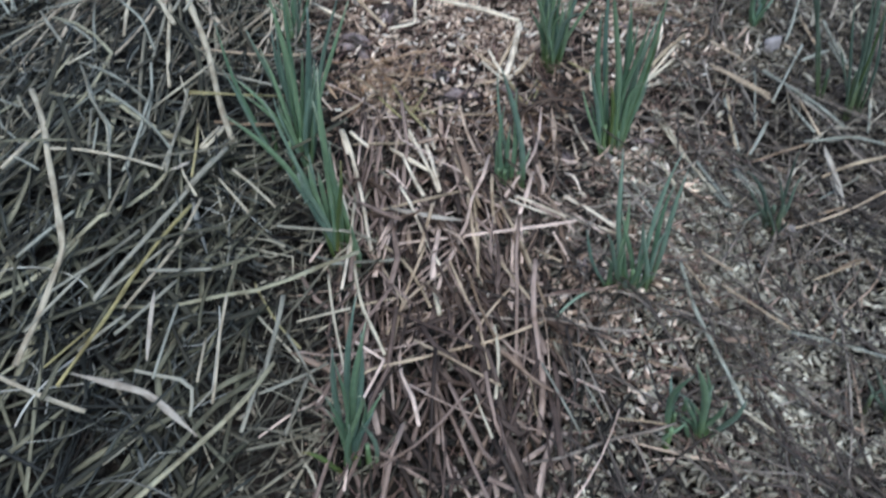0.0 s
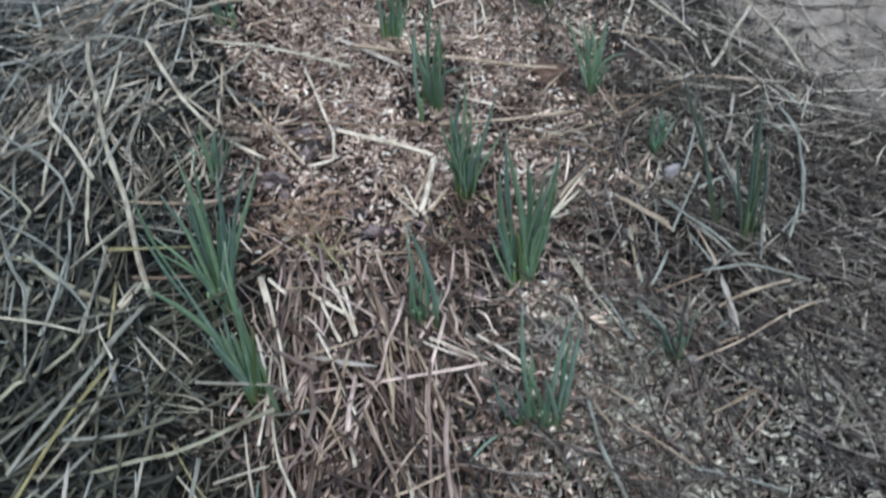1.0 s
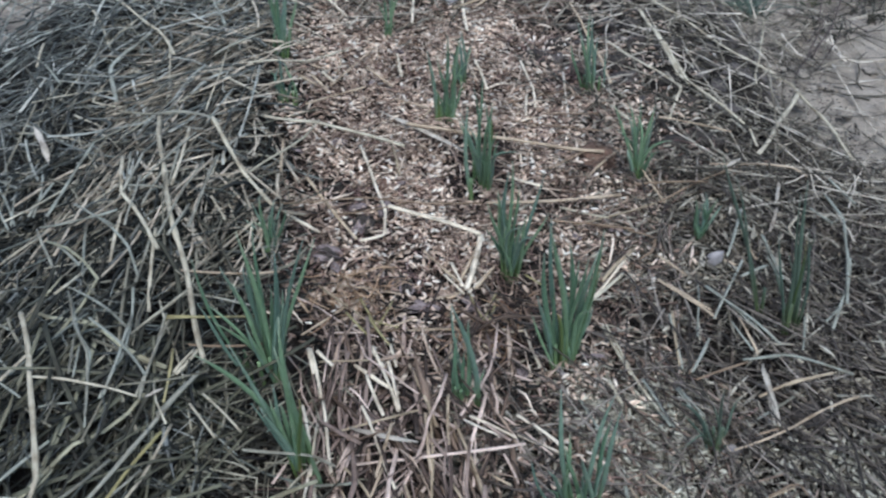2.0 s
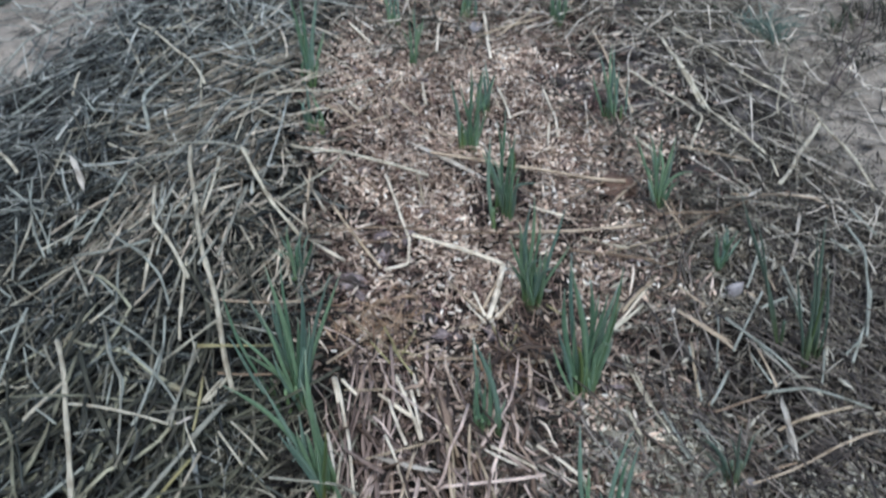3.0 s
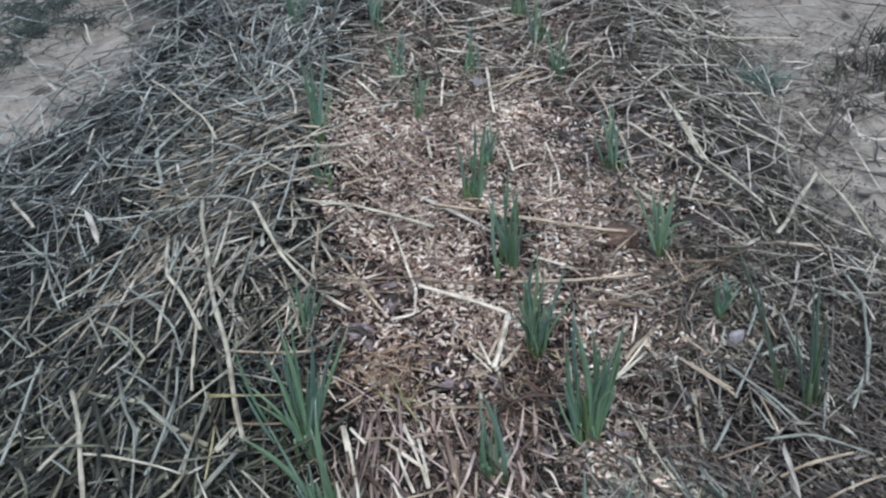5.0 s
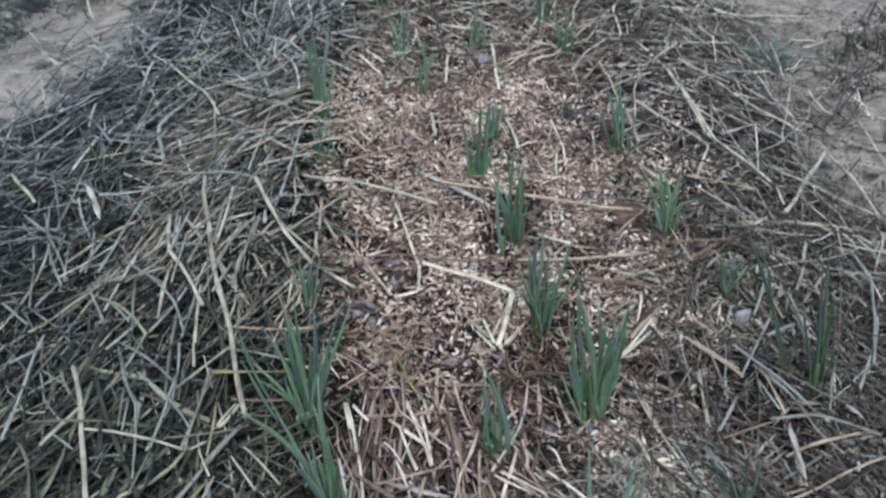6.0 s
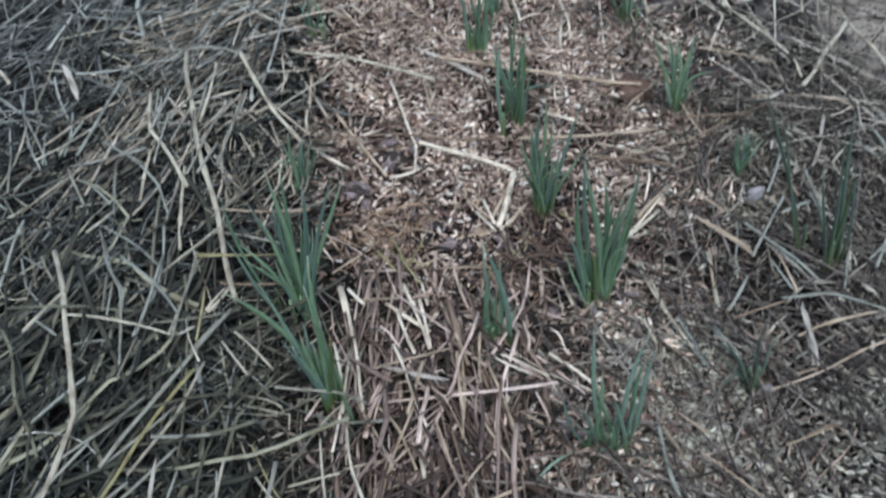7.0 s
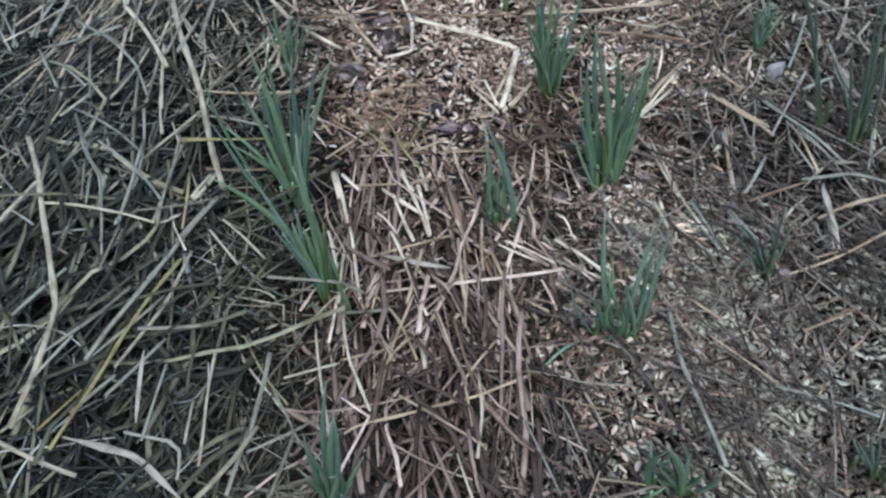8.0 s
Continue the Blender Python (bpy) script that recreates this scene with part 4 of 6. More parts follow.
loose_straw(STRAW_GREY, 3.7, 0.034, (-0.699, 1.438), (-0.622, 1.339))
loose_straw(STRAW_DULL, 3.1, 0.046, (-0.206, 0.902), (-0.147, 0.938), (-0.095, 0.994))
loose_straw(STRAW_DULL, 3.5, 0.047, (-0.523, 1.067), (-0.509, 1.000))
loose_straw(STRAW_GREY, 2.8, 0.046, (-0.498, 1.003), (-0.453, 0.944))
loose_straw(STRAW_GREY, 2.9, 0.047, (-0.552, 1.041), (-0.591, 0.980))
loose_straw(STRAW_GREY, 2.2, 0.044, (-0.385, 0.673), (-0.405, 0.751))
loose_straw(STRAW_DULL, 2.0, 0.055, (-0.200, 0.661), (-0.182, 0.634))
loose_straw(STRAW_GREY, 2.0, 0.052, (-0.333, 0.660), (-0.270, 0.604))
loose_straw(STRAW_OLIVE, 2.0, 0.054, (-0.260, 0.602), (-0.267, 0.675))
loose_straw(STRAW_GREY, 1.9, 0.042, (-0.434, 0.697), (-0.489, 0.802))
loose_straw(STRAW_OLIVE, 2.5, 0.054, (-0.277, 0.718), (-0.275, 0.650))
loose_straw(STRAW_OLIVE, 2.1, 0.055, (-0.230, 0.752), (-0.261, 0.663))
loose_straw(STRAW_OLIVE, 2.5, 0.052, (-0.216, 0.711), (-0.233, 0.595))
loose_straw(STRAW_DULL, 4.3, 0.042, (-0.178, 0.820), (-0.122, 0.830), (-0.021, 0.797))
loose_straw(STRAW_PALE, 3.1, 0.018, (-0.076, 0.830), (-0.056, 0.763), (-0.039, 0.713), (-0.038, 0.672), (-0.065, 0.666))
loose_straw(STRAW_TAN, 3.6, 0.019, (-0.130, 0.764), (-0.111, 0.734), (-0.065, 0.667))
loose_straw(STRAW_PALE, 5.2, 0.021, (-0.038, 0.721), (0.059, 0.669))
loose_straw(STRAW_PALE, 5.7, 0.018, (0.058, 0.673), (0.042, 0.593))
loose_straw(STRAW_BLADE, 7.0, 0.017, (-0.059, 0.906), (-0.018, 0.875), (0.044, 0.819))
loose_straw(STRAW_TAN, 4.4, 0.020, (-0.025, 0.876), (0.044, 0.852), (0.118, 0.829), (0.201, 0.808))
loose_straw(STRAW_TAN, 4.0, 0.018, (0.064, 0.724), (0.134, 0.724), (0.209, 0.733))
loose_straw(STRAW_PALE, 3.2, 0.021, (0.088, 0.767), (0.127, 0.748))
loose_straw(STRAW_DULL, 2.6, 0.021, (0.139, 0.711), (0.190, 0.693))
loose_straw(STRAW_PALE, 3.5, 0.019, (-0.153, 0.710), (-0.104, 0.675))
loose_straw(STRAW_PALE, 3.3, 0.019, (0.059, 1.026), (0.075, 0.946))
loose_straw(STRAW_PALE, 2.7, 0.019, (0.120, 1.021), (0.130, 0.949), (0.130, 0.903))
loose_straw(STRAW_PALE, 2.6, 0.020, (0.125, 0.948), (0.116, 0.884))
loose_straw(STRAW_TAN, 2.3, 0.045, (-0.151, 0.789), (-0.146, 0.732))
loose_straw(STRAW_BROWN, 2.2, 0.021, (-0.192, 0.702), (-0.063, 0.724), (0.061, 0.718))
loose_straw(STRAW_BROWN, 2.5, 0.019, (0.087, 0.880), (0.207, 0.850))
loose_straw(STRAW_BROWN, 2.5, 0.019, (0.136, 0.890), (0.205, 0.887))
loose_straw(STRAW_BROWN, 2.2, 0.020, (-0.092, 0.706), (-0.013, 0.724))
loose_straw(STRAW_TAN, 2.7, 0.018, (-0.072, 1.057), (-0.122, 0.940))
loose_straw(STRAW_TAN, 3.0, 0.045, (-0.114, 0.892), (-0.138, 0.918))
loose_straw(STRAW_DULL, 3.2, 0.020, (0.236, 1.065), (0.291, 0.981), (0.314, 0.940), (0.282, 0.868))
loose_straw(STRAW_DULL, 3.7, 0.023, (0.304, 1.074), (0.318, 0.970), (0.374, 0.873))
loose_straw(STRAW_DULL, 5.0, 0.024, (0.481, 0.988), (0.413, 0.874), (0.373, 0.809))
loose_straw(STRAW_DULL, 4.2, 0.020, (0.478, 1.014), (0.494, 0.929), (0.502, 0.843))
loose_straw(STRAW_DULL, 3.9, 0.023, (0.449, 1.015), (0.476, 1.002))
loose_straw(STRAW_DULL, 2.9, 0.022, (0.493, 1.199), (0.452, 1.070), (0.425, 1.007), (0.420, 0.983))
loose_straw(STRAW_BLADE, 4.3, 0.024, (0.331, 0.964), (0.396, 1.024))
loose_straw(STRAW_TAN, 3.4, 0.020, (0.202, 1.183), (0.215, 1.081), (0.230, 0.955))
loose_straw(STRAW_DULL, 3.5, 0.020, (0.221, 0.903), (0.243, 0.865))
loose_straw(STRAW_TAN, 2.8, 0.022, (0.311, 0.783), (0.372, 0.793), (0.414, 0.798), (0.426, 0.786))
loose_straw(STRAW_GREY, 2.9, 0.024, (0.433, 0.760), (0.438, 0.712), (0.418, 0.642), (0.386, 0.570))
loose_straw(STRAW_BLADE, 4.0, 0.022, (0.389, 0.773), (0.367, 0.722))
loose_straw(STRAW_BLADE, 3.8, 0.022, (0.369, 0.718), (0.345, 0.672))
loose_straw(STRAW_TAN, 2.4, 0.022, (0.271, 0.872), (0.355, 0.852))
loose_straw(STRAW_BROWN, 1.8, 0.019, (0.243, 0.787), (0.250, 0.726))
loose_straw(STRAW_BROWN, 2.2, 0.020, (0.344, 0.785), (0.242, 0.715))
loose_straw(STRAW_BLADE, 4.1, 0.023, (0.350, 0.798), (0.327, 0.772))
loose_straw(STRAW_DULL, 2.9, 0.022, (0.381, 0.871), (0.379, 0.830))
loose_straw(STRAW_PALE, 3.6, 0.025, (-0.153, 1.156), (-0.114, 1.110))
loose_straw(STRAW_PALE, 4.3, 0.021, (0.041, 1.252), (0.052, 1.103))
loose_straw(STRAW_TAN, 3.7, 0.024, (0.129, 1.224), (0.031, 1.163))
loose_straw(STRAW_DULL, 4.3, 0.022, (-0.109, 1.515), (-0.139, 1.402))
loose_straw(STRAW_TAN, 4.2, 0.025, (0.090, 1.433), (-0.032, 1.363))
loose_straw(STRAW_PALE, 3.3, 0.025, (-0.040, 1.319), (0.010, 1.300))
loose_straw(STRAW_PALE, 3.7, 0.022, (-0.024, 1.233), (-0.027, 1.121))
loose_straw(STRAW_OLIVE, 3.9, 0.033, (-0.205, 1.278), (-0.295, 1.186))
loose_straw(STRAW_OLIVE, 3.6, 0.029, (-0.235, 1.412), (-0.356, 1.382))
loose_straw(STRAW_GREY, 2.9, 0.051, (-0.296, 1.123), (-0.253, 1.002))
loose_straw(STRAW_OLIVE, 3.1, 0.051, (-0.195, 0.973), (-0.246, 0.914))
loose_straw(STRAW_PALE, 2.8, 0.018, (-0.042, 1.045), (-0.035, 0.982))
loose_straw(STRAW_TAN, 3.1, 0.024, (0.122, 1.253), (0.059, 1.162))
loose_straw(STRAW_TAN, 4.0, 0.022, (0.131, 1.307), (0.182, 1.351))
loose_straw(STRAW_TAN, 3.3, 0.022, (-0.021, 1.234), (-0.120, 1.369))
loose_straw(STRAW_DULL, 3.5, 0.022, (0.318, 1.186), (0.417, 1.057), (0.461, 1.022))
loose_straw(STRAW_DULL, 5.0, 0.023, (0.295, 1.147), (0.316, 1.030), (0.323, 0.947))
loose_straw(STRAW_DULL, 3.5, 0.022, (0.429, 1.405), (0.591, 1.426))
loose_straw(STRAW_DULL, 4.7, 0.021, (0.483, 1.612), (0.505, 1.577))
loose_straw(STRAW_GREY, 3.5, 0.026, (0.409, 1.450), (0.421, 1.393))
loose_straw(STRAW_DULL, 3.5, 0.026, (0.406, 1.435), (0.374, 1.361))
loose_straw(STRAW_GREY, 3.4, 0.026, (0.488, 1.378), (0.519, 1.324))
loose_straw(STRAW_GREY, 3.4, 0.021, (0.296, 1.434), (0.280, 1.321))
loose_straw(STRAW_TAN, 4.0, 0.025, (0.174, 1.261), (0.234, 1.360))
loose_straw(STRAW_DULL, 4.3, 0.049, (-0.329, 0.516), (-0.298, 0.461), (-0.276, 0.410), (-0.258, 0.355), (-0.261, 0.310), (-0.266, 0.273))
loose_straw(STRAW_DULL, 2.8, 0.048, (-0.300, 0.463), (-0.325, 0.431))
loose_straw(STRAW_GREY, 1.8, 0.046, (-0.285, 0.519), (-0.265, 0.482), (-0.248, 0.462), (-0.238, 0.397))
loose_straw(STRAW_GREY, 1.5, 0.048, (-0.260, 0.467), (-0.256, 0.436))
loose_straw(STRAW_GREY, 2.2, 0.046, (-0.236, 0.535), (-0.230, 0.499), (-0.227, 0.461), (-0.232, 0.421))
loose_straw(STRAW_OLIVE, 2.2, 0.050, (-0.202, 0.509), (-0.203, 0.466), (-0.205, 0.423))
loose_straw(STRAW_GOLD, 1.6, 0.051, (-0.204, 0.502), (-0.137, 0.527))
loose_straw(STRAW_GOLD, 2.7, 0.049, (-0.185, 0.404), (-0.212, 0.336), (-0.237, 0.259))
loose_straw(STRAW_OLIVE, 3.4, 0.050, (-0.170, 0.460), (-0.192, 0.402), (-0.221, 0.345), (-0.230, 0.318))
loose_straw(STRAW_DULL, 2.5, 0.048, (-0.180, 0.411), (-0.190, 0.366), (-0.212, 0.316))
loose_straw(STRAW_DULL, 3.1, 0.049, (-0.175, 0.484), (-0.187, 0.453))
loose_straw(STRAW_BLADE, 3.2, 0.052, (-0.193, 0.330), (-0.190, 0.278))
loose_straw(STRAW_DULL, 1.9, 0.048, (-0.150, 0.335), (-0.150, 0.302), (-0.148, 0.253))
loose_straw(STRAW_OLIVE, 3.2, 0.051, (-0.115, 0.334), (-0.118, 0.270))
loose_straw(STRAW_OLIVE, 2.8, 0.051, (-0.203, 0.344), (-0.151, 0.353))
loose_straw(STRAW_GOLD, 1.4, 0.030, (-0.141, 0.359), (-0.117, 0.321), (-0.103, 0.304))
loose_straw(STRAW_DULL, 2.8, 0.049, (-0.287, 0.272), (-0.271, 0.265), (-0.216, 0.245))
loose_straw(STRAW_OLIVE, 2.3, 0.047, (-0.198, 0.276), (-0.165, 0.270), (-0.160, 0.264), (-0.160, 0.245))
loose_straw(STRAW_BLADE, 4.5, 0.052, (-0.232, 0.268), (-0.185, 0.257), (-0.149, 0.230))
loose_straw(STRAW_DULL, 1.6, 0.041, (-0.088, 0.359), (-0.076, 0.299), (-0.066, 0.250))
loose_straw(STRAW_DULL, 2.2, 0.028, (-0.075, 0.386), (-0.065, 0.340), (-0.049, 0.301))
loose_straw(STRAW_PALE, 2.0, 0.036, (-0.078, 0.390), (-0.080, 0.348))
loose_straw(STRAW_PALE, 3.2, 0.038, (-0.091, 0.507), (-0.076, 0.451))
loose_straw(STRAW_PALE, 2.7, 0.027, (-0.078, 0.460), (-0.068, 0.422), (-0.061, 0.387))
loose_straw(STRAW_PALE, 2.4, 0.041, (-0.090, 0.443), (-0.079, 0.407))
loose_straw(STRAW_PALE, 2.1, 0.036, (-0.075, 0.430), (-0.077, 0.380))
loose_straw(STRAW_PALE, 3.5, 0.025, (-0.055, 0.499), (-0.013, 0.468))
loose_straw(STRAW_BLADE, 4.8, 0.030, (-0.054, 0.432), (0.004, 0.415))
loose_straw(STRAW_PALE, 2.9, 0.025, (-0.026, 0.507), (-0.015, 0.449))
loose_straw(STRAW_PALE, 2.6, 0.026, (-0.040, 0.519), (-0.022, 0.476), (-0.014, 0.448))
loose_straw(STRAW_TAN, 2.1, 0.026, (-0.066, 0.286), (-0.057, 0.294), (0.020, 0.312), (0.058, 0.330))
loose_straw(STRAW_DULL, 2.1, 0.028, (0.022, 0.326), (0.024, 0.301), (0.021, 0.268))
loose_straw(STRAW_TAN, 2.0, 0.025, (-0.008, 0.377), (-0.035, 0.350), (-0.048, 0.319))
loose_straw(STRAW_TAN, 2.0, 0.025, (-0.025, 0.397), (-0.037, 0.350), (-0.046, 0.307))
loose_straw(STRAW_TAN, 1.9, 0.028, (-0.008, 0.380), (0.013, 0.330), (0.018, 0.289))
loose_straw(STRAW_BROWN, 2.3, 0.024, (0.026, 0.443), (0.046, 0.386), (0.058, 0.340))
loose_straw(STRAW_TAN, 2.7, 0.026, (0.007, 0.447), (0.014, 0.390))
loose_straw(STRAW_TAN, 2.7, 0.029, (-0.020, 0.435), (-0.028, 0.385))
loose_straw(STRAW_PALE, 1.8, 0.029, (0.037, 0.439), (0.074, 0.417))
loose_straw(STRAW_PALE, 2.1, 0.019, (0.075, 0.434), (0.120, 0.407))
loose_straw(STRAW_DULL, 3.1, 0.026, (-0.019, 0.358), (-0.014, 0.333))
loose_straw(STRAW_GREY, 3.0, 0.019, (0.157, 0.383), (0.161, 0.341), (0.176, 0.265))
loose_straw(STRAW_TAN, 1.7, 0.020, (0.161, 0.382), (0.176, 0.341))
loose_straw(STRAW_TAN, 1.6, 0.019, (0.180, 0.361), (0.221, 0.323))
loose_straw(STRAW_GREY, 1.8, 0.019, (0.217, 0.324), (0.247, 0.313), (0.279, 0.298))
loose_straw(STRAW_BROWN, 1.6, 0.018, (0.058, 0.318), (0.109, 0.305), (0.156, 0.292))
loose_straw(STRAW_GREY, 1.0, 0.019, (0.078, 0.292), (0.090, 0.262))
loose_straw(STRAW_GREY, 1.5, 0.024, (0.053, 0.298), (0.072, 0.245))
loose_straw(STRAW_TAN, 1.7, 0.023, (0.243, 0.360), (0.281, 0.378))
loose_straw(STRAW_TAN, 1.5, 0.021, (0.094, 0.257), (0.138, 0.252))
loose_straw(STRAW_DULL, 1.5, 0.029, (0.010, 0.273), (0.020, 0.240))
loose_straw(STRAW_DULL, 1.7, 0.020, (0.171, 0.268), (0.191, 0.247))
loose_straw(STRAW_TAN, 1.3, 0.027, (0.042, 0.289), (0.048, 0.255))
loose_straw(STRAW_DULL, 1.9, 0.041, (-0.107, 0.319), (-0.070, 0.330))
loose_straw(STRAW_TAN, 1.7, 0.029, (-0.073, 0.339), (-0.042, 0.347))
loose_straw(STRAW_DULL, 1.8, 0.050, (-0.164, 0.440), (-0.128, 0.408))
loose_straw(STRAW_DULL, 1.8, 0.049, (-0.171, 0.432), (-0.147, 0.401))
loose_straw(STRAW_OLIVE, 2.4, 0.040, (-0.130, 0.401), (-0.076, 0.398), (-0.056, 0.388))
loose_straw(STRAW_GREY, 2.2, 0.017, (0.163, 0.541), (0.202, 0.435))
loose_straw(STRAW_PALE, 2.8, 0.018, (0.209, 0.647), (0.153, 0.574))
loose_straw(STRAW_TAN, 1.7, 0.020, (-0.013, 0.542), (0.036, 0.543))
loose_straw(STRAW_TAN, 2.7, 0.017, (0.048, 0.546), (0.094, 0.542))
loose_straw(STRAW_BLADE, 3.1, 0.021, (0.290, 0.499), (0.283, 0.431))
loose_straw(STRAW_GOLD, 2.0, 0.025, (-0.047, 0.558), (-0.024, 0.519))
loose_straw(STRAW_GOLD, 1.7, 0.017, (-0.027, 0.583), (-0.038, 0.549))
loose_straw(STRAW_GOLD, 1.7, 0.020, (-0.052, 0.556), (-0.018, 0.547))
loose_straw(STRAW_GOLD, 1.7, 0.017, (0.046, 0.589), (0.062, 0.547))
loose_straw(STRAW_GOLD, 1.7, 0.020, (0.073, 0.582), (0.059, 0.544))
loose_straw(STRAW_PALE, 2.4, 0.029, (-0.045, 0.452), (-0.012, 0.375))
loose_straw(STRAW_PALE, 2.8, 0.027, (-0.043, 0.487), (-0.025, 0.442))
loose_straw(STRAW_TAN, 2.5, 0.024, (-0.007, 0.501), (0.016, 0.432))
loose_straw(STRAW_TAN, 2.1, 0.027, (-0.065, 0.427), (-0.031, 0.437), (0.003, 0.449))
loose_straw(STRAW_TAN, 2.3, 0.025, (-0.059, 0.403), (-0.037, 0.378), (-0.019, 0.341))
loose_straw(STRAW_GREY, 2.6, 0.030, (-0.092, 0.375), (-0.040, 0.382))
loose_straw(STRAW_TAN, 2.3, 0.026, (0.028, 0.385), (0.054, 0.339))
loose_straw(STRAW_TAN, 1.8, 0.029, (-0.032, 0.313), (0.027, 0.277))
loose_straw(STRAW_TAN, 1.7, 0.025, (-0.062, 0.388), (-0.034, 0.341))
loose_straw(STRAW_BROWN, 1.9, 0.028, (0.004, 0.375), (0.024, 0.313))
loose_straw(STRAW_TAN, 1.9, 0.026, (0.036, 0.357), (0.001, 0.306))
loose_straw(STRAW_DULL, 1.8, 0.048, (-0.159, 0.301), (-0.157, 0.267))
loose_straw(STRAW_OLIVE, 2.5, 0.049, (-0.264, 0.318), (-0.234, 0.350), (-0.213, 0.377))
loose_straw(STRAW_OLIVE, 2.1, 0.049, (-0.269, 0.296), (-0.241, 0.338))
loose_straw(STRAW_OLIVE, 2.2, 0.048, (-0.231, 0.319), (-0.191, 0.372))
loose_straw(STRAW_GREY, 2.3, 0.047, (-0.290, 0.352), (-0.257, 0.387))
loose_straw(STRAW_OLIVE, 2.2, 0.051, (-0.214, 0.296), (-0.181, 0.339))
loose_straw(STRAW_OLIVE, 2.4, 0.049, (-0.233, 0.284), (-0.208, 0.312))
loose_straw(STRAW_GOLD, 1.6, 0.050, (-0.250, 0.272), (-0.226, 0.300))
loose_straw(STRAW_OLIVE, 2.6, 0.047, (-0.127, 0.236), (-0.121, 0.280))
loose_straw(STRAW_OLIVE, 2.4, 0.029, (-0.106, 0.243), (-0.097, 0.288))
loose_straw(STRAW_OLIVE, 2.1, 0.032, (-0.127, 0.272), (-0.097, 0.287), (-0.083, 0.295))
loose_straw(STRAW_GREY, 1.9, 0.049, (-0.178, 0.323), (-0.185, 0.268))
loose_straw(STRAW_OLIVE, 1.6, 0.040, (-0.113, 0.312), (-0.089, 0.272))
loose_straw(STRAW_GREY, 2.4, 0.044, (-0.515, 0.801), (-0.461, 0.753), (-0.424, 0.731))
loose_straw(STRAW_GREY, 2.3, 0.046, (-0.486, 0.812), (-0.463, 0.758), (-0.430, 0.708), (-0.401, 0.661))
loose_straw(STRAW_GREY, 2.4, 0.043, (-0.521, 0.752), (-0.462, 0.747))
loose_straw(STRAW_GREY, 2.2, 0.048, (-0.448, 0.728), (-0.419, 0.675), (-0.402, 0.650))
loose_straw(STRAW_GREY, 2.2, 0.046, (-0.469, 0.734), (-0.425, 0.625))
loose_straw(STRAW_GREY, 2.1, 0.047, (-0.419, 0.623), (-0.408, 0.656))
loose_straw(STRAW_GREY, 2.7, 0.044, (-0.385, 0.731), (-0.392, 0.675))
loose_straw(STRAW_GREY, 2.4, 0.052, (-0.364, 0.639), (-0.290, 0.621), (-0.273, 0.625))
loose_straw(STRAW_GREY, 2.3, 0.052, (-0.329, 0.659), (-0.276, 0.606), (-0.251, 0.576), (-0.235, 0.542))
loose_straw(STRAW_DULL, 2.7, 0.051, (-0.271, 0.626), (-0.260, 0.555))
loose_straw(STRAW_OLIVE, 2.4, 0.053, (-0.363, 0.638), (-0.306, 0.546))
loose_straw(STRAW_GREY, 2.3, 0.054, (-0.327, 0.599), (-0.286, 0.551))
loose_straw(STRAW_GREY, 2.3, 0.045, (-0.306, 0.624), (-0.285, 0.547))
loose_straw(STRAW_DULL, 3.0, 0.047, (-0.238, 0.609), (-0.218, 0.510))
loose_straw(STRAW_OLIVE, 2.7, 0.046, (-0.238, 0.600), (-0.238, 0.540))
loose_straw(STRAW_OLIVE, 2.8, 0.051, (-0.217, 0.649), (-0.224, 0.598))
loose_straw(STRAW_OLIVE, 2.5, 0.053, (-0.279, 0.662), (-0.240, 0.660))
loose_straw(STRAW_GREY, 2.2, 0.047, (-0.419, 0.714), (-0.403, 0.659))
loose_straw(STRAW_GREY, 2.5, 0.043, (-0.465, 0.639), (-0.417, 0.602))
loose_straw(STRAW_OLIVE, 2.1, 0.054, (-0.293, 0.726), (-0.276, 0.659))
loose_straw(STRAW_OLIVE, 2.6, 0.051, (-0.244, 0.735), (-0.240, 0.668))
loose_straw(STRAW_OLIVE, 2.1, 0.052, (-0.249, 0.694), (-0.253, 0.632))
loose_straw(STRAW_GREY, 3.0, 0.047, (-0.388, 0.579), (-0.383, 0.532), (-0.372, 0.450))
loose_straw(STRAW_GREY, 2.3, 0.051, (-0.408, 0.541), (-0.379, 0.557))
loose_straw(STRAW_GREY, 1.8, 0.049, (-0.366, 0.527), (-0.332, 0.499))
loose_straw(STRAW_GREY, 1.8, 0.046, (-0.369, 0.525), (-0.347, 0.485), (-0.318, 0.458))
loose_straw(STRAW_OLIVE, 2.1, 0.049, (-0.289, 0.527), (-0.269, 0.487), (-0.249, 0.460), (-0.239, 0.405))
loose_straw(STRAW_OLIVE, 2.0, 0.047, (-0.266, 0.479), (-0.261, 0.440))
loose_straw(STRAW_DULL, 2.0, 0.052, (-0.286, 0.438), (-0.243, 0.429), (-0.204, 0.424))
loose_straw(STRAW_GREY, 2.4, 0.049, (-0.228, 0.501), (-0.226, 0.458), (-0.231, 0.421))
loose_straw(STRAW_GREY, 2.2, 0.048, (-0.293, 0.537), (-0.248, 0.503), (-0.229, 0.487))
loose_straw(STRAW_OLIVE, 2.4, 0.047, (-0.207, 0.513), (-0.205, 0.470), (-0.208, 0.428))
loose_straw(STRAW_GOLD, 2.0, 0.051, (-0.192, 0.476), (-0.188, 0.424))
loose_straw(STRAW_BLADE, 3.0, 0.052, (-0.189, 0.438), (-0.202, 0.425))
loose_straw(STRAW_OLIVE, 3.0, 0.051, (-0.174, 0.448), (-0.190, 0.413))
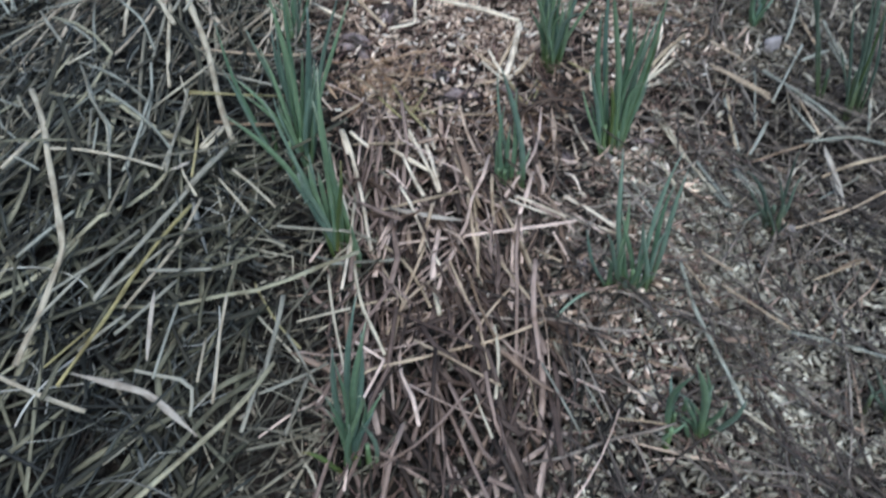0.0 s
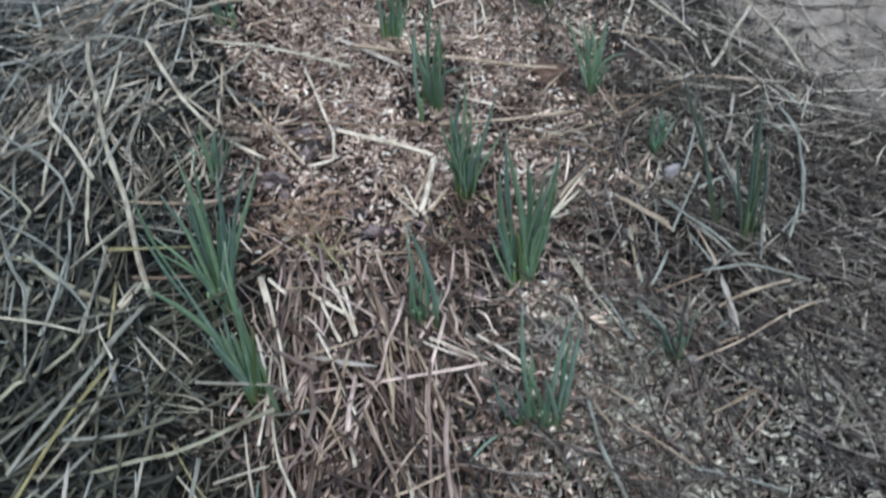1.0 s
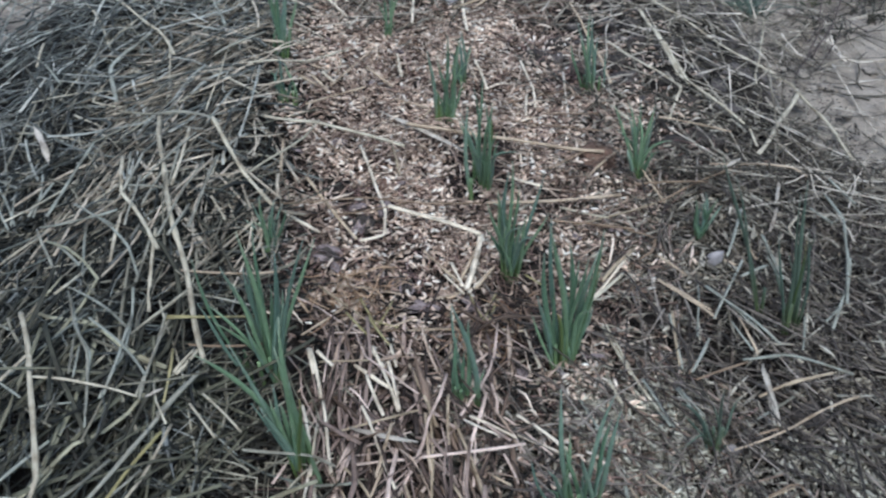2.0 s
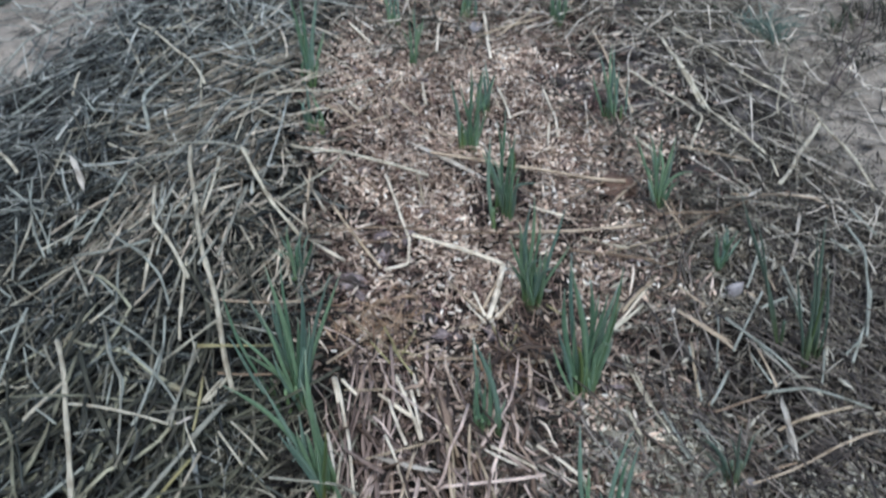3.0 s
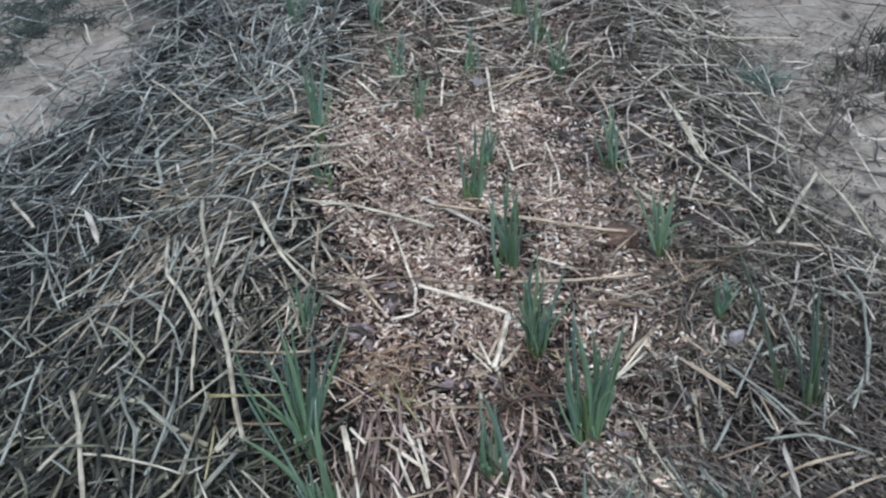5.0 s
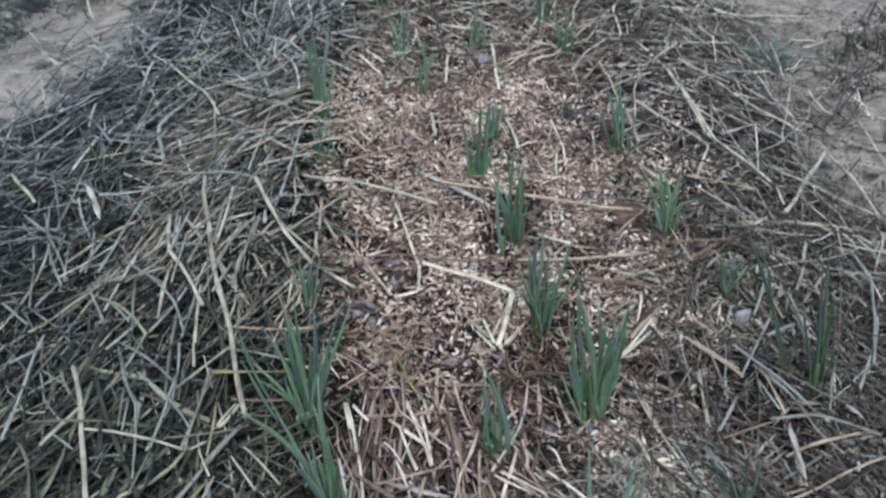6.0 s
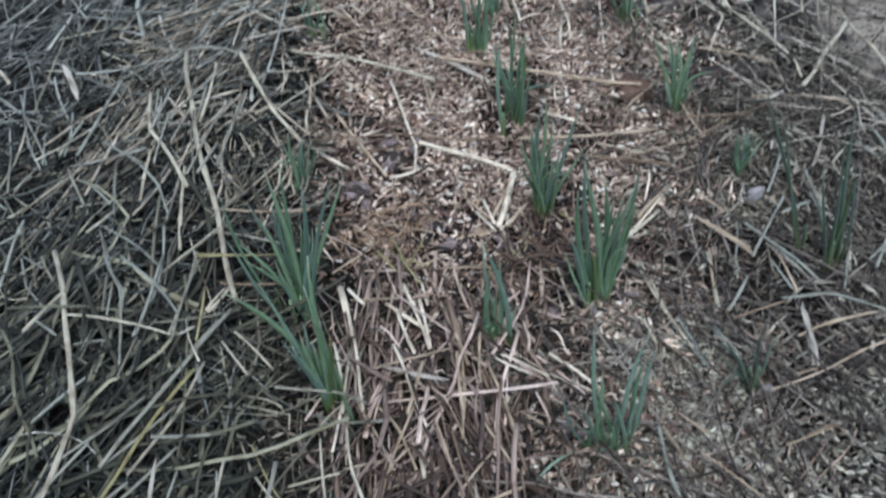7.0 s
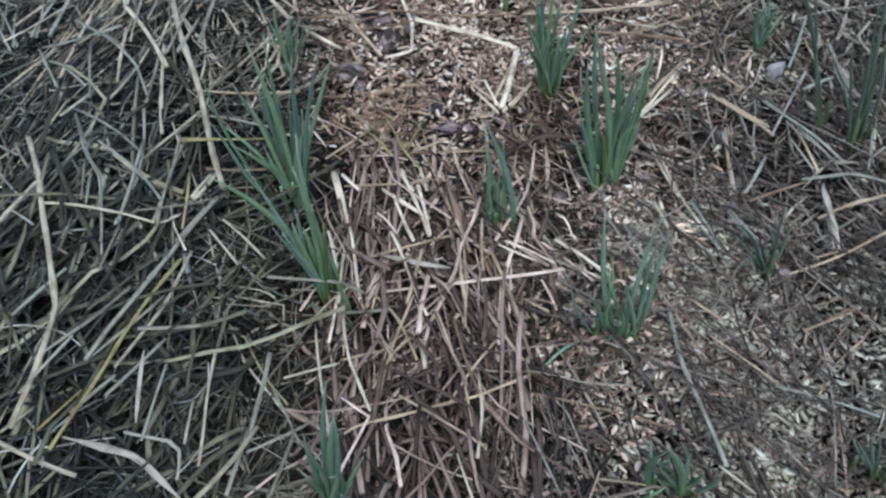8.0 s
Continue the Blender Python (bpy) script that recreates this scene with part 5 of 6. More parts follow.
loose_straw(STRAW_DULL, 2.4, 0.048, (-0.177, 0.481), (-0.187, 0.453))
loose_straw(STRAW_GREY, 1.6, 0.050, (-0.273, 0.409), (-0.248, 0.414))
loose_straw(STRAW_GREY, 1.7, 0.048, (-0.319, 0.443), (-0.289, 0.422))
loose_straw(STRAW_GREY, 2.1, 0.052, (-0.258, 0.493), (-0.230, 0.471), (-0.204, 0.444))
loose_straw(STRAW_TAN, 2.3, 0.043, (-0.209, 0.568), (-0.127, 0.592))
loose_straw(STRAW_OLIVE, 2.2, 0.044, (-0.204, 0.538), (-0.174, 0.544), (-0.139, 0.545))
loose_straw(STRAW_GOLD, 2.2, 0.050, (-0.204, 0.505), (-0.136, 0.528))
loose_straw(STRAW_BROWN, 2.1, 0.047, (-0.185, 0.486), (-0.127, 0.499))
loose_straw(STRAW_PALE, 3.6, 0.040, (-0.091, 0.505), (-0.083, 0.476))
loose_straw(STRAW_PALE, 2.9, 0.041, (-0.084, 0.502), (-0.068, 0.484))
loose_straw(STRAW_PALE, 2.9, 0.025, (-0.045, 0.520), (-0.028, 0.495))
loose_straw(STRAW_TAN, 2.3, 0.021, (-0.103, 0.606), (-0.062, 0.566), (-0.039, 0.544))
loose_straw(STRAW_TAN, 2.3, 0.018, (-0.106, 0.536), (-0.083, 0.558), (-0.058, 0.587))
loose_straw(STRAW_TAN, 2.4, 0.018, (-0.082, 0.605), (-0.042, 0.599), (-0.017, 0.589))
loose_straw(STRAW_BROWN, 2.0, 0.020, (-0.022, 0.644), (-0.045, 0.604))
loose_straw(STRAW_GOLD, 1.9, 0.019, (-0.058, 0.585), (-0.039, 0.545))
loose_straw(STRAW_GOLD, 1.9, 0.028, (-0.066, 0.559), (-0.045, 0.528))
loose_straw(STRAW_TAN, 2.3, 0.019, (-0.033, 0.542), (-0.002, 0.559))
loose_straw(STRAW_PALE, 2.5, 0.025, (-0.024, 0.523), (-0.018, 0.494))
loose_straw(STRAW_BROWN, 2.3, 0.017, (-0.076, 0.540), (-0.018, 0.544))
loose_straw(STRAW_TAN, 1.8, 0.029, (-0.085, 0.498), (-0.040, 0.501))
loose_straw(STRAW_TAN, 3.1, 0.044, (-0.119, 0.935), (-0.140, 0.937))
loose_straw(STRAW_PALE, 3.7, 0.018, (-0.133, 0.967), (-0.116, 0.949))
loose_straw(STRAW_TAN, 3.3, 0.019, (-0.083, 1.000), (-0.043, 0.957))
loose_straw(STRAW_TAN, 3.0, 0.045, (-0.150, 0.909), (-0.129, 0.901))
loose_straw(STRAW_BROWN, 2.4, 0.018, (-0.134, 0.853), (-0.082, 0.798))
loose_straw(STRAW_TAN, 3.1, 0.020, (-0.042, 0.928), (0.006, 0.907), (-0.004, 0.889))
loose_straw(STRAW_TAN, 2.4, 0.018, (-0.040, 0.832), (-0.028, 0.772))
loose_straw(STRAW_BROWN, 2.4, 0.018, (-0.010, 0.832), (0.024, 0.797))
loose_straw(STRAW_PALE, 2.8, 0.019, (-0.042, 1.014), (-0.035, 0.985))
loose_straw(STRAW_TAN, 2.7, 0.019, (-0.114, 1.009), (-0.114, 0.968))
loose_straw(STRAW_PALE, 2.4, 0.020, (0.021, 0.614), (0.040, 0.586))
loose_straw(STRAW_TAN, 3.3, 0.018, (0.056, 0.664), (0.035, 0.604))
loose_straw(STRAW_TAN, 2.8, 0.020, (0.049, 0.594), (0.069, 0.624))
loose_straw(STRAW_BROWN, 2.3, 0.017, (0.046, 0.585), (0.066, 0.545))
loose_straw(STRAW_GOLD, 1.9, 0.018, (0.070, 0.588), (0.058, 0.552))
loose_straw(STRAW_PALE, 3.0, 0.017, (0.061, 0.545), (0.089, 0.540))
loose_straw(STRAW_TAN, 2.5, 0.017, (0.001, 0.654), (0.038, 0.604))
loose_straw(STRAW_TAN, 2.3, 0.020, (-0.007, 0.543), (0.029, 0.544))
loose_straw(STRAW_PALE, 2.2, 0.020, (0.094, 0.543), (0.103, 0.497))
loose_straw(STRAW_GOLD, 2.0, 0.018, (0.097, 0.614), (0.117, 0.595))
loose_straw(STRAW_PALE, 2.7, 0.018, (0.115, 0.598), (0.115, 0.572))
loose_straw(STRAW_DULL, 3.1, 0.019, (0.149, 0.571), (0.192, 0.611))
loose_straw(STRAW_TAN, 3.6, 0.020, (0.169, 0.599), (0.206, 0.645))
loose_straw(STRAW_DULL, 2.9, 0.020, (0.162, 0.634), (0.181, 0.650))
loose_straw(STRAW_TAN, 2.8, 0.019, (0.161, 0.623), (0.174, 0.619))
loose_straw(STRAW_DULL, 2.1, 0.018, (0.164, 0.547), (0.181, 0.491), (0.197, 0.450))
loose_straw(STRAW_TAN, 1.8, 0.025, (0.029, 0.522), (0.027, 0.494))
loose_straw(STRAW_TAN, 1.8, 0.027, (0.040, 0.523), (0.047, 0.491))
loose_straw(STRAW_BROWN, 2.9, 0.018, (0.205, 0.675), (0.232, 0.664), (0.226, 0.643), (0.210, 0.631))
loose_straw(STRAW_GREY, 2.5, 0.020, (0.329, 0.708), (0.292, 0.631))
loose_straw(STRAW_GREY, 3.2, 0.025, (0.336, 0.662), (0.336, 0.597))
loose_straw(STRAW_GREY, 2.8, 0.022, (0.297, 0.601), (0.330, 0.619))
loose_straw(STRAW_TAN, 2.8, 0.023, (0.287, 0.623), (0.298, 0.615))
loose_straw(STRAW_TAN, 2.4, 0.021, (0.227, 0.636), (0.250, 0.603))
loose_straw(STRAW_TAN, 2.3, 0.018, (0.224, 0.607), (0.253, 0.565))
loose_straw(STRAW_GREY, 2.6, 0.024, (0.262, 0.589), (0.287, 0.553), (0.310, 0.513))
loose_straw(STRAW_TAN, 2.0, 0.020, (0.317, 0.674), (0.322, 0.628))
loose_straw(STRAW_DULL, 2.5, 0.023, (0.392, 0.714), (0.368, 0.680), (0.375, 0.655))
loose_straw(STRAW_GREY, 2.6, 0.023, (0.406, 0.728), (0.426, 0.705))
loose_straw(STRAW_GREY, 2.8, 0.023, (0.451, 0.791), (0.469, 0.750))
loose_straw(STRAW_TAN, 2.2, 0.023, (0.281, 0.550), (0.289, 0.504))
loose_straw(STRAW_GREY, 2.8, 0.023, (0.273, 0.501), (0.313, 0.505), (0.362, 0.482))
loose_straw(STRAW_BLADE, 3.4, 0.025, (0.287, 0.490), (0.287, 0.444))
loose_straw(STRAW_TAN, 2.6, 0.018, (0.226, 0.563), (0.223, 0.497))
loose_straw(STRAW_GREY, 2.5, 0.019, (0.254, 0.527), (0.228, 0.489))
loose_straw(STRAW_BROWN, 2.1, 0.022, (0.230, 0.478), (0.278, 0.498))
loose_straw(STRAW_TAN, 2.7, 0.023, (0.276, 0.459), (0.308, 0.473), (0.345, 0.486))
loose_straw(STRAW_TAN, 2.3, 0.025, (0.325, 0.444), (0.357, 0.458))
loose_straw(STRAW_GREY, 1.9, 0.018, (0.258, 0.599), (0.244, 0.528))
loose_straw(STRAW_TAN, 1.9, 0.020, (0.227, 0.597), (0.264, 0.559))
loose_straw(STRAW_GREY, 1.8, 0.024, (0.342, 0.550), (0.326, 0.509))
loose_straw(STRAW_GREY, 2.2, 0.022, (0.359, 0.547), (0.380, 0.567))
loose_straw(STRAW_GREY, 2.0, 0.020, (0.215, 0.474), (0.231, 0.442))
loose_straw(STRAW_BROWN, 2.2, 0.025, (0.221, 0.739), (0.302, 0.746))
loose_straw(STRAW_TAN, 2.2, 0.019, (0.233, 0.787), (0.251, 0.716))
loose_straw(STRAW_BROWN, 2.6, 0.020, (0.119, 0.692), (0.211, 0.675))
loose_straw(STRAW_TAN, 2.2, 0.019, (0.154, 0.683), (0.242, 0.716))
loose_straw(STRAW_BROWN, 2.6, 0.017, (0.088, 0.914), (0.177, 0.949))
loose_straw(STRAW_BROWN, 2.4, 0.017, (0.134, 0.783), (0.197, 0.824))
loose_straw(STRAW_TAN, 2.3, 0.017, (0.172, 0.760), (0.223, 0.822))
loose_straw(STRAW_TAN, 2.6, 0.018, (-0.145, 0.893), (-0.080, 0.954))
loose_straw(STRAW_PALE, 2.7, 0.018, (0.029, 0.633), (0.039, 0.598))
loose_straw(STRAW_PALE, 3.1, 0.019, (0.067, 0.623), (0.043, 0.589))
loose_straw(STRAW_TAN, 2.3, 0.020, (0.002, 0.578), (0.039, 0.592))
loose_straw(STRAW_PALE, 2.3, 0.027, (0.041, 0.441), (0.080, 0.420))
loose_straw(STRAW_PALE, 2.9, 0.020, (0.080, 0.449), (0.099, 0.433), (0.119, 0.411))
loose_straw(STRAW_TAN, 2.5, 0.027, (0.031, 0.439), (0.042, 0.404), (0.052, 0.363))
loose_straw(STRAW_GREY, 2.3, 0.020, (0.134, 0.463), (0.150, 0.416))
loose_straw(STRAW_DULL, 3.0, 0.019, (0.160, 0.485), (0.168, 0.458))
loose_straw(STRAW_DULL, 2.5, 0.018, (0.163, 0.546), (0.179, 0.488))
loose_straw(STRAW_TAN, 2.2, 0.021, (0.220, 0.603), (0.254, 0.566), (0.264, 0.548))
loose_straw(STRAW_GREY, 2.5, 0.022, (0.263, 0.590), (0.300, 0.528))
loose_straw(STRAW_GREY, 2.2, 0.024, (0.261, 0.545), (0.304, 0.623))
loose_straw(STRAW_BROWN, 2.1, 0.018, (0.246, 0.515), (0.227, 0.488))
loose_straw(STRAW_GREY, 2.7, 0.018, (0.188, 0.485), (0.204, 0.434))
loose_straw(STRAW_GREY, 2.3, 0.020, (0.214, 0.474), (0.231, 0.429))
loose_straw(STRAW_BLADE, 4.9, 0.023, (0.287, 0.495), (0.285, 0.429))
loose_straw(STRAW_BROWN, 2.7, 0.021, (0.285, 0.467), (0.308, 0.476))
loose_straw(STRAW_BROWN, 2.2, 0.021, (0.264, 0.423), (0.286, 0.430))
loose_straw(STRAW_TAN, 1.9, 0.021, (0.244, 0.411), (0.297, 0.432), (0.355, 0.461))
loose_straw(STRAW_GREY, 2.7, 0.020, (0.424, 0.652), (0.405, 0.605), (0.364, 0.540))
loose_straw(STRAW_GREY, 2.7, 0.022, (0.332, 0.635), (0.335, 0.592))
loose_straw(STRAW_TAN, 2.1, 0.024, (0.054, 0.521), (0.070, 0.505))
loose_straw(STRAW_TAN, 2.2, 0.026, (0.008, 0.459), (0.015, 0.404), (0.014, 0.365))
loose_straw(STRAW_TAN, 2.3, 0.030, (0.027, 0.462), (0.025, 0.412))
loose_straw(STRAW_GREY, 2.1, 0.018, (0.225, 0.559), (0.222, 0.494))
loose_straw(STRAW_GREY, 1.8, 0.023, (0.276, 0.547), (0.286, 0.508))
loose_straw(STRAW_BROWN, 1.8, 0.024, (0.258, 0.368), (0.284, 0.382), (0.288, 0.368))
loose_straw(STRAW_TAN, 1.8, 0.017, (0.174, 0.395), (0.195, 0.376))
loose_straw(STRAW_GREY, 2.0, 0.017, (0.308, 0.465), (0.270, 0.442))
loose_straw(STRAW_TAN, 1.8, 0.026, (0.055, 0.392), (0.074, 0.380))


# ---- small things ----
def at_ground(x, y, up=0.0):
    return float(height(np.float64(x), np.float64(y))) + up


def dry_leaf(x, y, length, wide, turn, curl, mat, label, up=0.007):
    """A cupped fragment of a dead leaf, with thickness."""
    bm = bmesh.new()
    nu, nv = 9, 5
    rows = []
    for top in (1, 0):
        for i in range(nu):
            u = i / (nu - 1)
            half = 0.5 * wide * (math.sin(math.pi * min(1, 0.08 + 0.9 * u)) ** 0.7) * (1 + 0.15 * math.sin(9 * u))
            rows.append([bm.verts.new(((u - 0.5) * length, (j / (nv - 1) * 2 - 1) * half, curl * wide * (((j / (nv - 1) * 2 - 1) ** 2) - 0.4) + 0.12 * length * math.sin(3 * u) + 0.0008 * top)) for j in range(nv)])
    for k in range(2):
        for i in range(nu - 1):
            for j in range(nv - 1):
                a, b, c, d = rows[k * nu + i][j], rows[k * nu + i + 1][j], rows[k * nu + i + 1][j + 1], rows[k * nu + i][j + 1]
                bm.faces.new((a, b, c, d) if k == 0 else (d, c, b, a))
    edge = [(i, 0) for i in range(nu)] + [(nu - 1, j) for j in range(1, nv)] + [(i, nv - 1) for i in range(nu - 2, -1, -1)] + [(0, j) for j in range(nv - 2, 0, -1)]
    for (i, j), (p, q) in zip(edge, edge[1:] + edge[:1]):
        bm.faces.new((rows[i][j], rows[nu + i][j], rows[nu + p][q], rows[p][q]))
    bmesh.ops.recalc_face_normals(bm, faces=bm.faces)
    me = bpy.data.meshes.new("dry_leaf")
    bm.to_mesh(me)
    bm.free()
    me.materials.append(mat)
    me.polygons.foreach_set("use_smooth", np.ones(len(me.polygons), dtype=bool))
    ob = new("dry_leaf", me)
    ob.matrix_world = pose(x, y, at_ground(x, y, up), 6, -4, turn)
    return tagged(ob, label, "dry leaf", group="dead leaf fragments")


def grass_tuft(x, y, n, tall, spread, seed, mat, label):
    r = np.random.RandomState(seed)
    tuft = new("grass_tuft")
    tuft.location = (x, y, at_ground(x, y, -0.006))
    tagged(tuft, label, "grass", group="weeds on the sandy path")
    for i in range(n):
        a = r.uniform(0, 6.283)
        ln = tall * r.uniform(0.5, 1.1)
        out = spread * r.uniform(0.2, 1.0)
        s = np.linspace(0, 1, 9)
        px, py = r.normal(0, spread * 0.25), r.normal(0, spread * 0.25)
        P = np.stack([px + np.cos(a) * out * s ** 1.7, py + np.sin(a) * out * s ** 1.7, ln * (s - 0.35 * s ** 2.4)], -1)
        rad = 0.0013 * (1 - s) ** 0.6 + 0.0002
        v, f, uv, seg = sweep(P[None], rad[None], np.array([0.3]), 5)
        uv[:, 1] /= seg[0, -1]
        mesh_object("blade", v, f, mat, uv).parent = tuft
    return tuft


def twig(*pts, width=2.2, up=0.02):
    ob = loose_straw(TWIG, width, up, *pts)
    ob.name = "twig"
    return tagged(ob, category="twig", group="dead twigs on the path")


clod("soil_clod", 0.193, 0.814, 0.023, CLOD_RED, 3, "reddish brown crumbly manure clod on the bed")
clod("soil_clod", 0.285, 0.838, 0.019, CLOD, 5, "dark brown soil clod beside an onion plant")
clod("soil_clod", -0.045, 0.774, 0.014, CLOD_RED, 8, "reddish brown crumbly manure clod on the bed")
clod("soil_clod", -0.069, 0.706, 0.016, CLOD, 11, "dark brown soil clod among the mulch")
clod("soil_clod", -0.022, 0.611, 0.015, CLOD, 14, "dark brown soil clod among the mulch")
clod("soil_clod", -0.046, 0.624, 0.012, CLOD, 17, "dark brown soil clod among the mulch")
clod("soil_clod", -0.101, 0.656, 0.016, CLOD, 20, "dark brown soil clod among the mulch")
clod("soil_clod", 0.170, 1.285, 0.018, CLOD, 23, "dark brown soil clod among the mulch")
clod("soil_clod", 0.149, 1.037, 0.016, CLOD, 26, "dark brown soil clod among the mulch")
clod("soil_clod", 0.285, 1.083, 0.016, CLOD, 29, "dark brown soil clod among the mulch")
clod("soil_clod", 0.239, 1.413, 0.022, CLOD, 32, "dark brown soil clod among the mulch")
clod("soil_clod", 0.288, 0.879, 0.016, CLOD, 35, "dark brown soil clod among the mulch")
clod("soil_clod", 0.337, 0.849, 0.015, CLOD, 38, "dark brown soil clod among the mulch")
clod("soil_clod", 0.336, 0.580, 0.014, CLOD, 41, "dark brown soil clod among the mulch")
clod("soil_clod", 0.319, 0.452, 0.015, CLOD, 44, "dark brown soil clod among the mulch")
clod("soil_clod", 0.262, 1.364, 0.020, CLOD, 47, "dark brown soil clod among the mulch")
clod("soil_clod", 0.112, 1.426, 0.014, CLOD, 50, "dark brown soil clod among the mulch")
clod("soil_clod", 0.266, 1.198, 0.018, CLOD, 53, "dark brown soil clod among the mulch")
clod("soil_clod", 0.280, 1.125, 0.020, CLOD, 56, "dark brown soil clod among the mulch")
clod("soil_clod", 0.177, 1.082, 0.018, CLOD, 59, "dark brown soil clod among the mulch")
clod("soil_clod", 0.194, 1.019, 0.015, CLOD, 62, "dark brown soil clod among the mulch")
clod("soil_clod", 0.249, 1.031, 0.018, CLOD, 65, "dark brown soil clod among the mulch")
clod("soil_clod", 0.302, 0.985, 0.017, CLOD, 68, "dark brown soil clod among the mulch")
clod("soil_clod", 0.321, 0.932, 0.018, CLOD, 71, "dark brown soil clod among the mulch")
clod("soil_clod", 0.319, 1.163, 0.015, CLOD, 74, "dark brown soil clod among the mulch")
clod("soil_clod", 0.250, 1.278, 0.017, CLOD, 77, "dark brown soil clod among the mulch")
clod("soil_clod", 0.351, 0.939, 0.014, CLOD, 80, "dark brown soil clod among the mulch")
clod("soil_clod", 0.138, 1.053, 0.016, CLOD, 83, "dark brown soil clod among the mulch")
clod("soil_clod", 0.128, 1.209, 0.015, CLOD, 86, "dark brown soil clod among the mulch")
clod("soil_clod", 0.151, 0.978, 0.014, CLOD, 89, "dark brown soil clod among the mulch")
clod("soil_clod", 0.318, 0.857, 0.016, CLOD, 92, "dark brown soil clod among the mulch")
clod("soil_clod", 0.337, 1.082, 0.016, CLOD, 95, "dark brown soil clod among the mulch")
lumps = np.random.RandomState(77)
for k in range(130):
    cx, cy = lumps.uniform(0.12, 0.46), lumps.uniform(0.92, 1.42)
    if cx > 0.16 + 0.12 * wave(cx, cy, 15, 79):
        clod("soil_clod", cx, cy, lumps.uniform(0.005, 0.013), CLOD_DRY, 101 + 3 * k, "pale greyish brown dry soil clod beside the path")
for k in range(60):
    cx, cy = lumps.uniform(0.42, 0.80), lumps.uniform(0.85, 1.6)
    clod("soil_clod", cx, cy, lumps.uniform(0.004, 0.010), CLOD_SAND, 601 + 3 * k, "small pale sandy lump on the trodden path")
dry_leaf(0.283, 0.634, 0.018, 0.014, 20, -0.75, PALE_LEAF, "pale cupped leaf fragment lying on the mulch", up=0.017)
dry_leaf(0.030, 1.205, 0.022, 0.020, 70, 0.3, PALE_LEAF, "small pale leaf fragment beside an onion plant", up=0.016)
dry_leaf(0.121, 0.501, 0.017, 0.006, -60, 0.2, PEBBLE, "pale papery husk piece at an onion base")
dry_leaf(0.246, 0.417, 0.014, 0.011, 30, 0.3, PEBBLE, "small pale leaf fragment beside an onion plant")
dry_leaf(-0.104, 0.841, 0.024, 0.014, 10, 0.3, LEAF_DEAD, "purplish brown dead leaf on the husks")
dry_leaf(-0.103, 0.647, 0.019, 0.009, 353, 0.48, LEAF_DEAD, "brown crumpled dead leaf among rice husks")
dry_leaf(-0.071, 0.729, 0.021, 0.010, 14, 0.44, LEAF_DEAD, "brown crumpled dead leaf among rice husks")
dry_leaf(-0.029, 0.769, 0.021, 0.006, 26, 0.46, LEAF_DEAD, "brown crumpled dead leaf among rice husks")
dry_leaf(0.126, 0.938, 0.013, 0.007, 126, 0.25, LEAF_DEAD, "brown crumpled dead leaf among rice husks")
dry_leaf(0.134, 0.862, 0.013, 0.006, 110, 0.26, LEAF_DEAD, "brown crumpled dead leaf among rice husks")
dry_leaf(-0.062, 0.608, 0.014, 0.009, 199, 0.16, LEAF_DEAD, "brown crumpled dead leaf among rice husks")
dry_leaf(0.001, 0.584, 0.022, 0.006, 316, 0.28, LEAF_DEAD, "brown crumpled dead leaf among rice husks")
dry_leaf(0.048, 0.579, 0.014, 0.010, 2, 0.18, LEAF_DEAD, "brown crumpled dead leaf among rice husks")
dry_leaf(-0.012, 0.607, 0.015, 0.010, 85, 0.22, LEAF_DEAD, "brown crumpled dead leaf among rice husks")
dry_leaf(0.070, 0.519, 0.024, 0.008, 347, 0.35, LEAF_DEAD, "brown crumpled dead leaf among rice husks")
dry_leaf(0.088, 0.500, 0.014, 0.010, 100, 0.49, LEAF_DEAD, "brown crumpled dead leaf among rice husks")
dry_leaf(0.069, 0.983, 0.023, 0.006, 184, 0.27, LEAF_DEAD, "brown crumpled dead leaf among rice husks")
dry_leaf(-0.151, 0.815, 0.023, 0.006, 169, 0.22, LEAF_DEAD, "brown crumpled dead leaf among rice husks")
dry_leaf(0.197, 0.685, 0.019, 0.005, 347, 0.38, LEAF_DEAD, "brown crumpled dead leaf among rice husks")
dry_leaf(0.154, 0.677, 0.013, 0.007, 156, 0.29, LEAF_DEAD, "brown crumpled dead leaf among rice husks")
dry_leaf(-0.052, 0.590, 0.016, 0.007, 90, 0.12, LEAF_DEAD, "brown crumpled dead leaf among rice husks")
dry_leaf(0.153, 0.516, 0.024, 0.005, 183, 0.44, LEAF_DEAD, "brown crumpled dead leaf among rice husks")
dry_leaf(0.220, 0.484, 0.012, 0.009, 187, 0.25, LEAF_DEAD, "brown crumpled dead leaf among rice husks")
dry_leaf(0.089, 0.386, 0.022, 0.007, 92, 0.35, LEAF_DEAD, "brown crumpled dead leaf among rice husks")
dry_leaf(0.101, 0.377, 0.023, 0.006, 125, 0.47, LEAF_DEAD, "brown crumpled dead leaf among rice husks")
dry_leaf(-0.041, 1.061, 0.023, 0.007, 181, 0.46, LEAF_DEAD, "brown crumpled dead leaf among rice husks")
dry_leaf(-0.136, 1.058, 0.015, 0.007, 301, 0.40, LEAF_DEAD, "brown crumpled dead leaf among rice husks")
dry_leaf(-0.068, 0.984, 0.022, 0.009, 18, 0.27, LEAF_DEAD, "brown crumpled dead leaf among rice husks")
dry_leaf(-0.063, 0.703, 0.034, 0.010, 262, 0.48, LEAF_DEAD, "purplish brown crumpled dead leaf on bare soil")
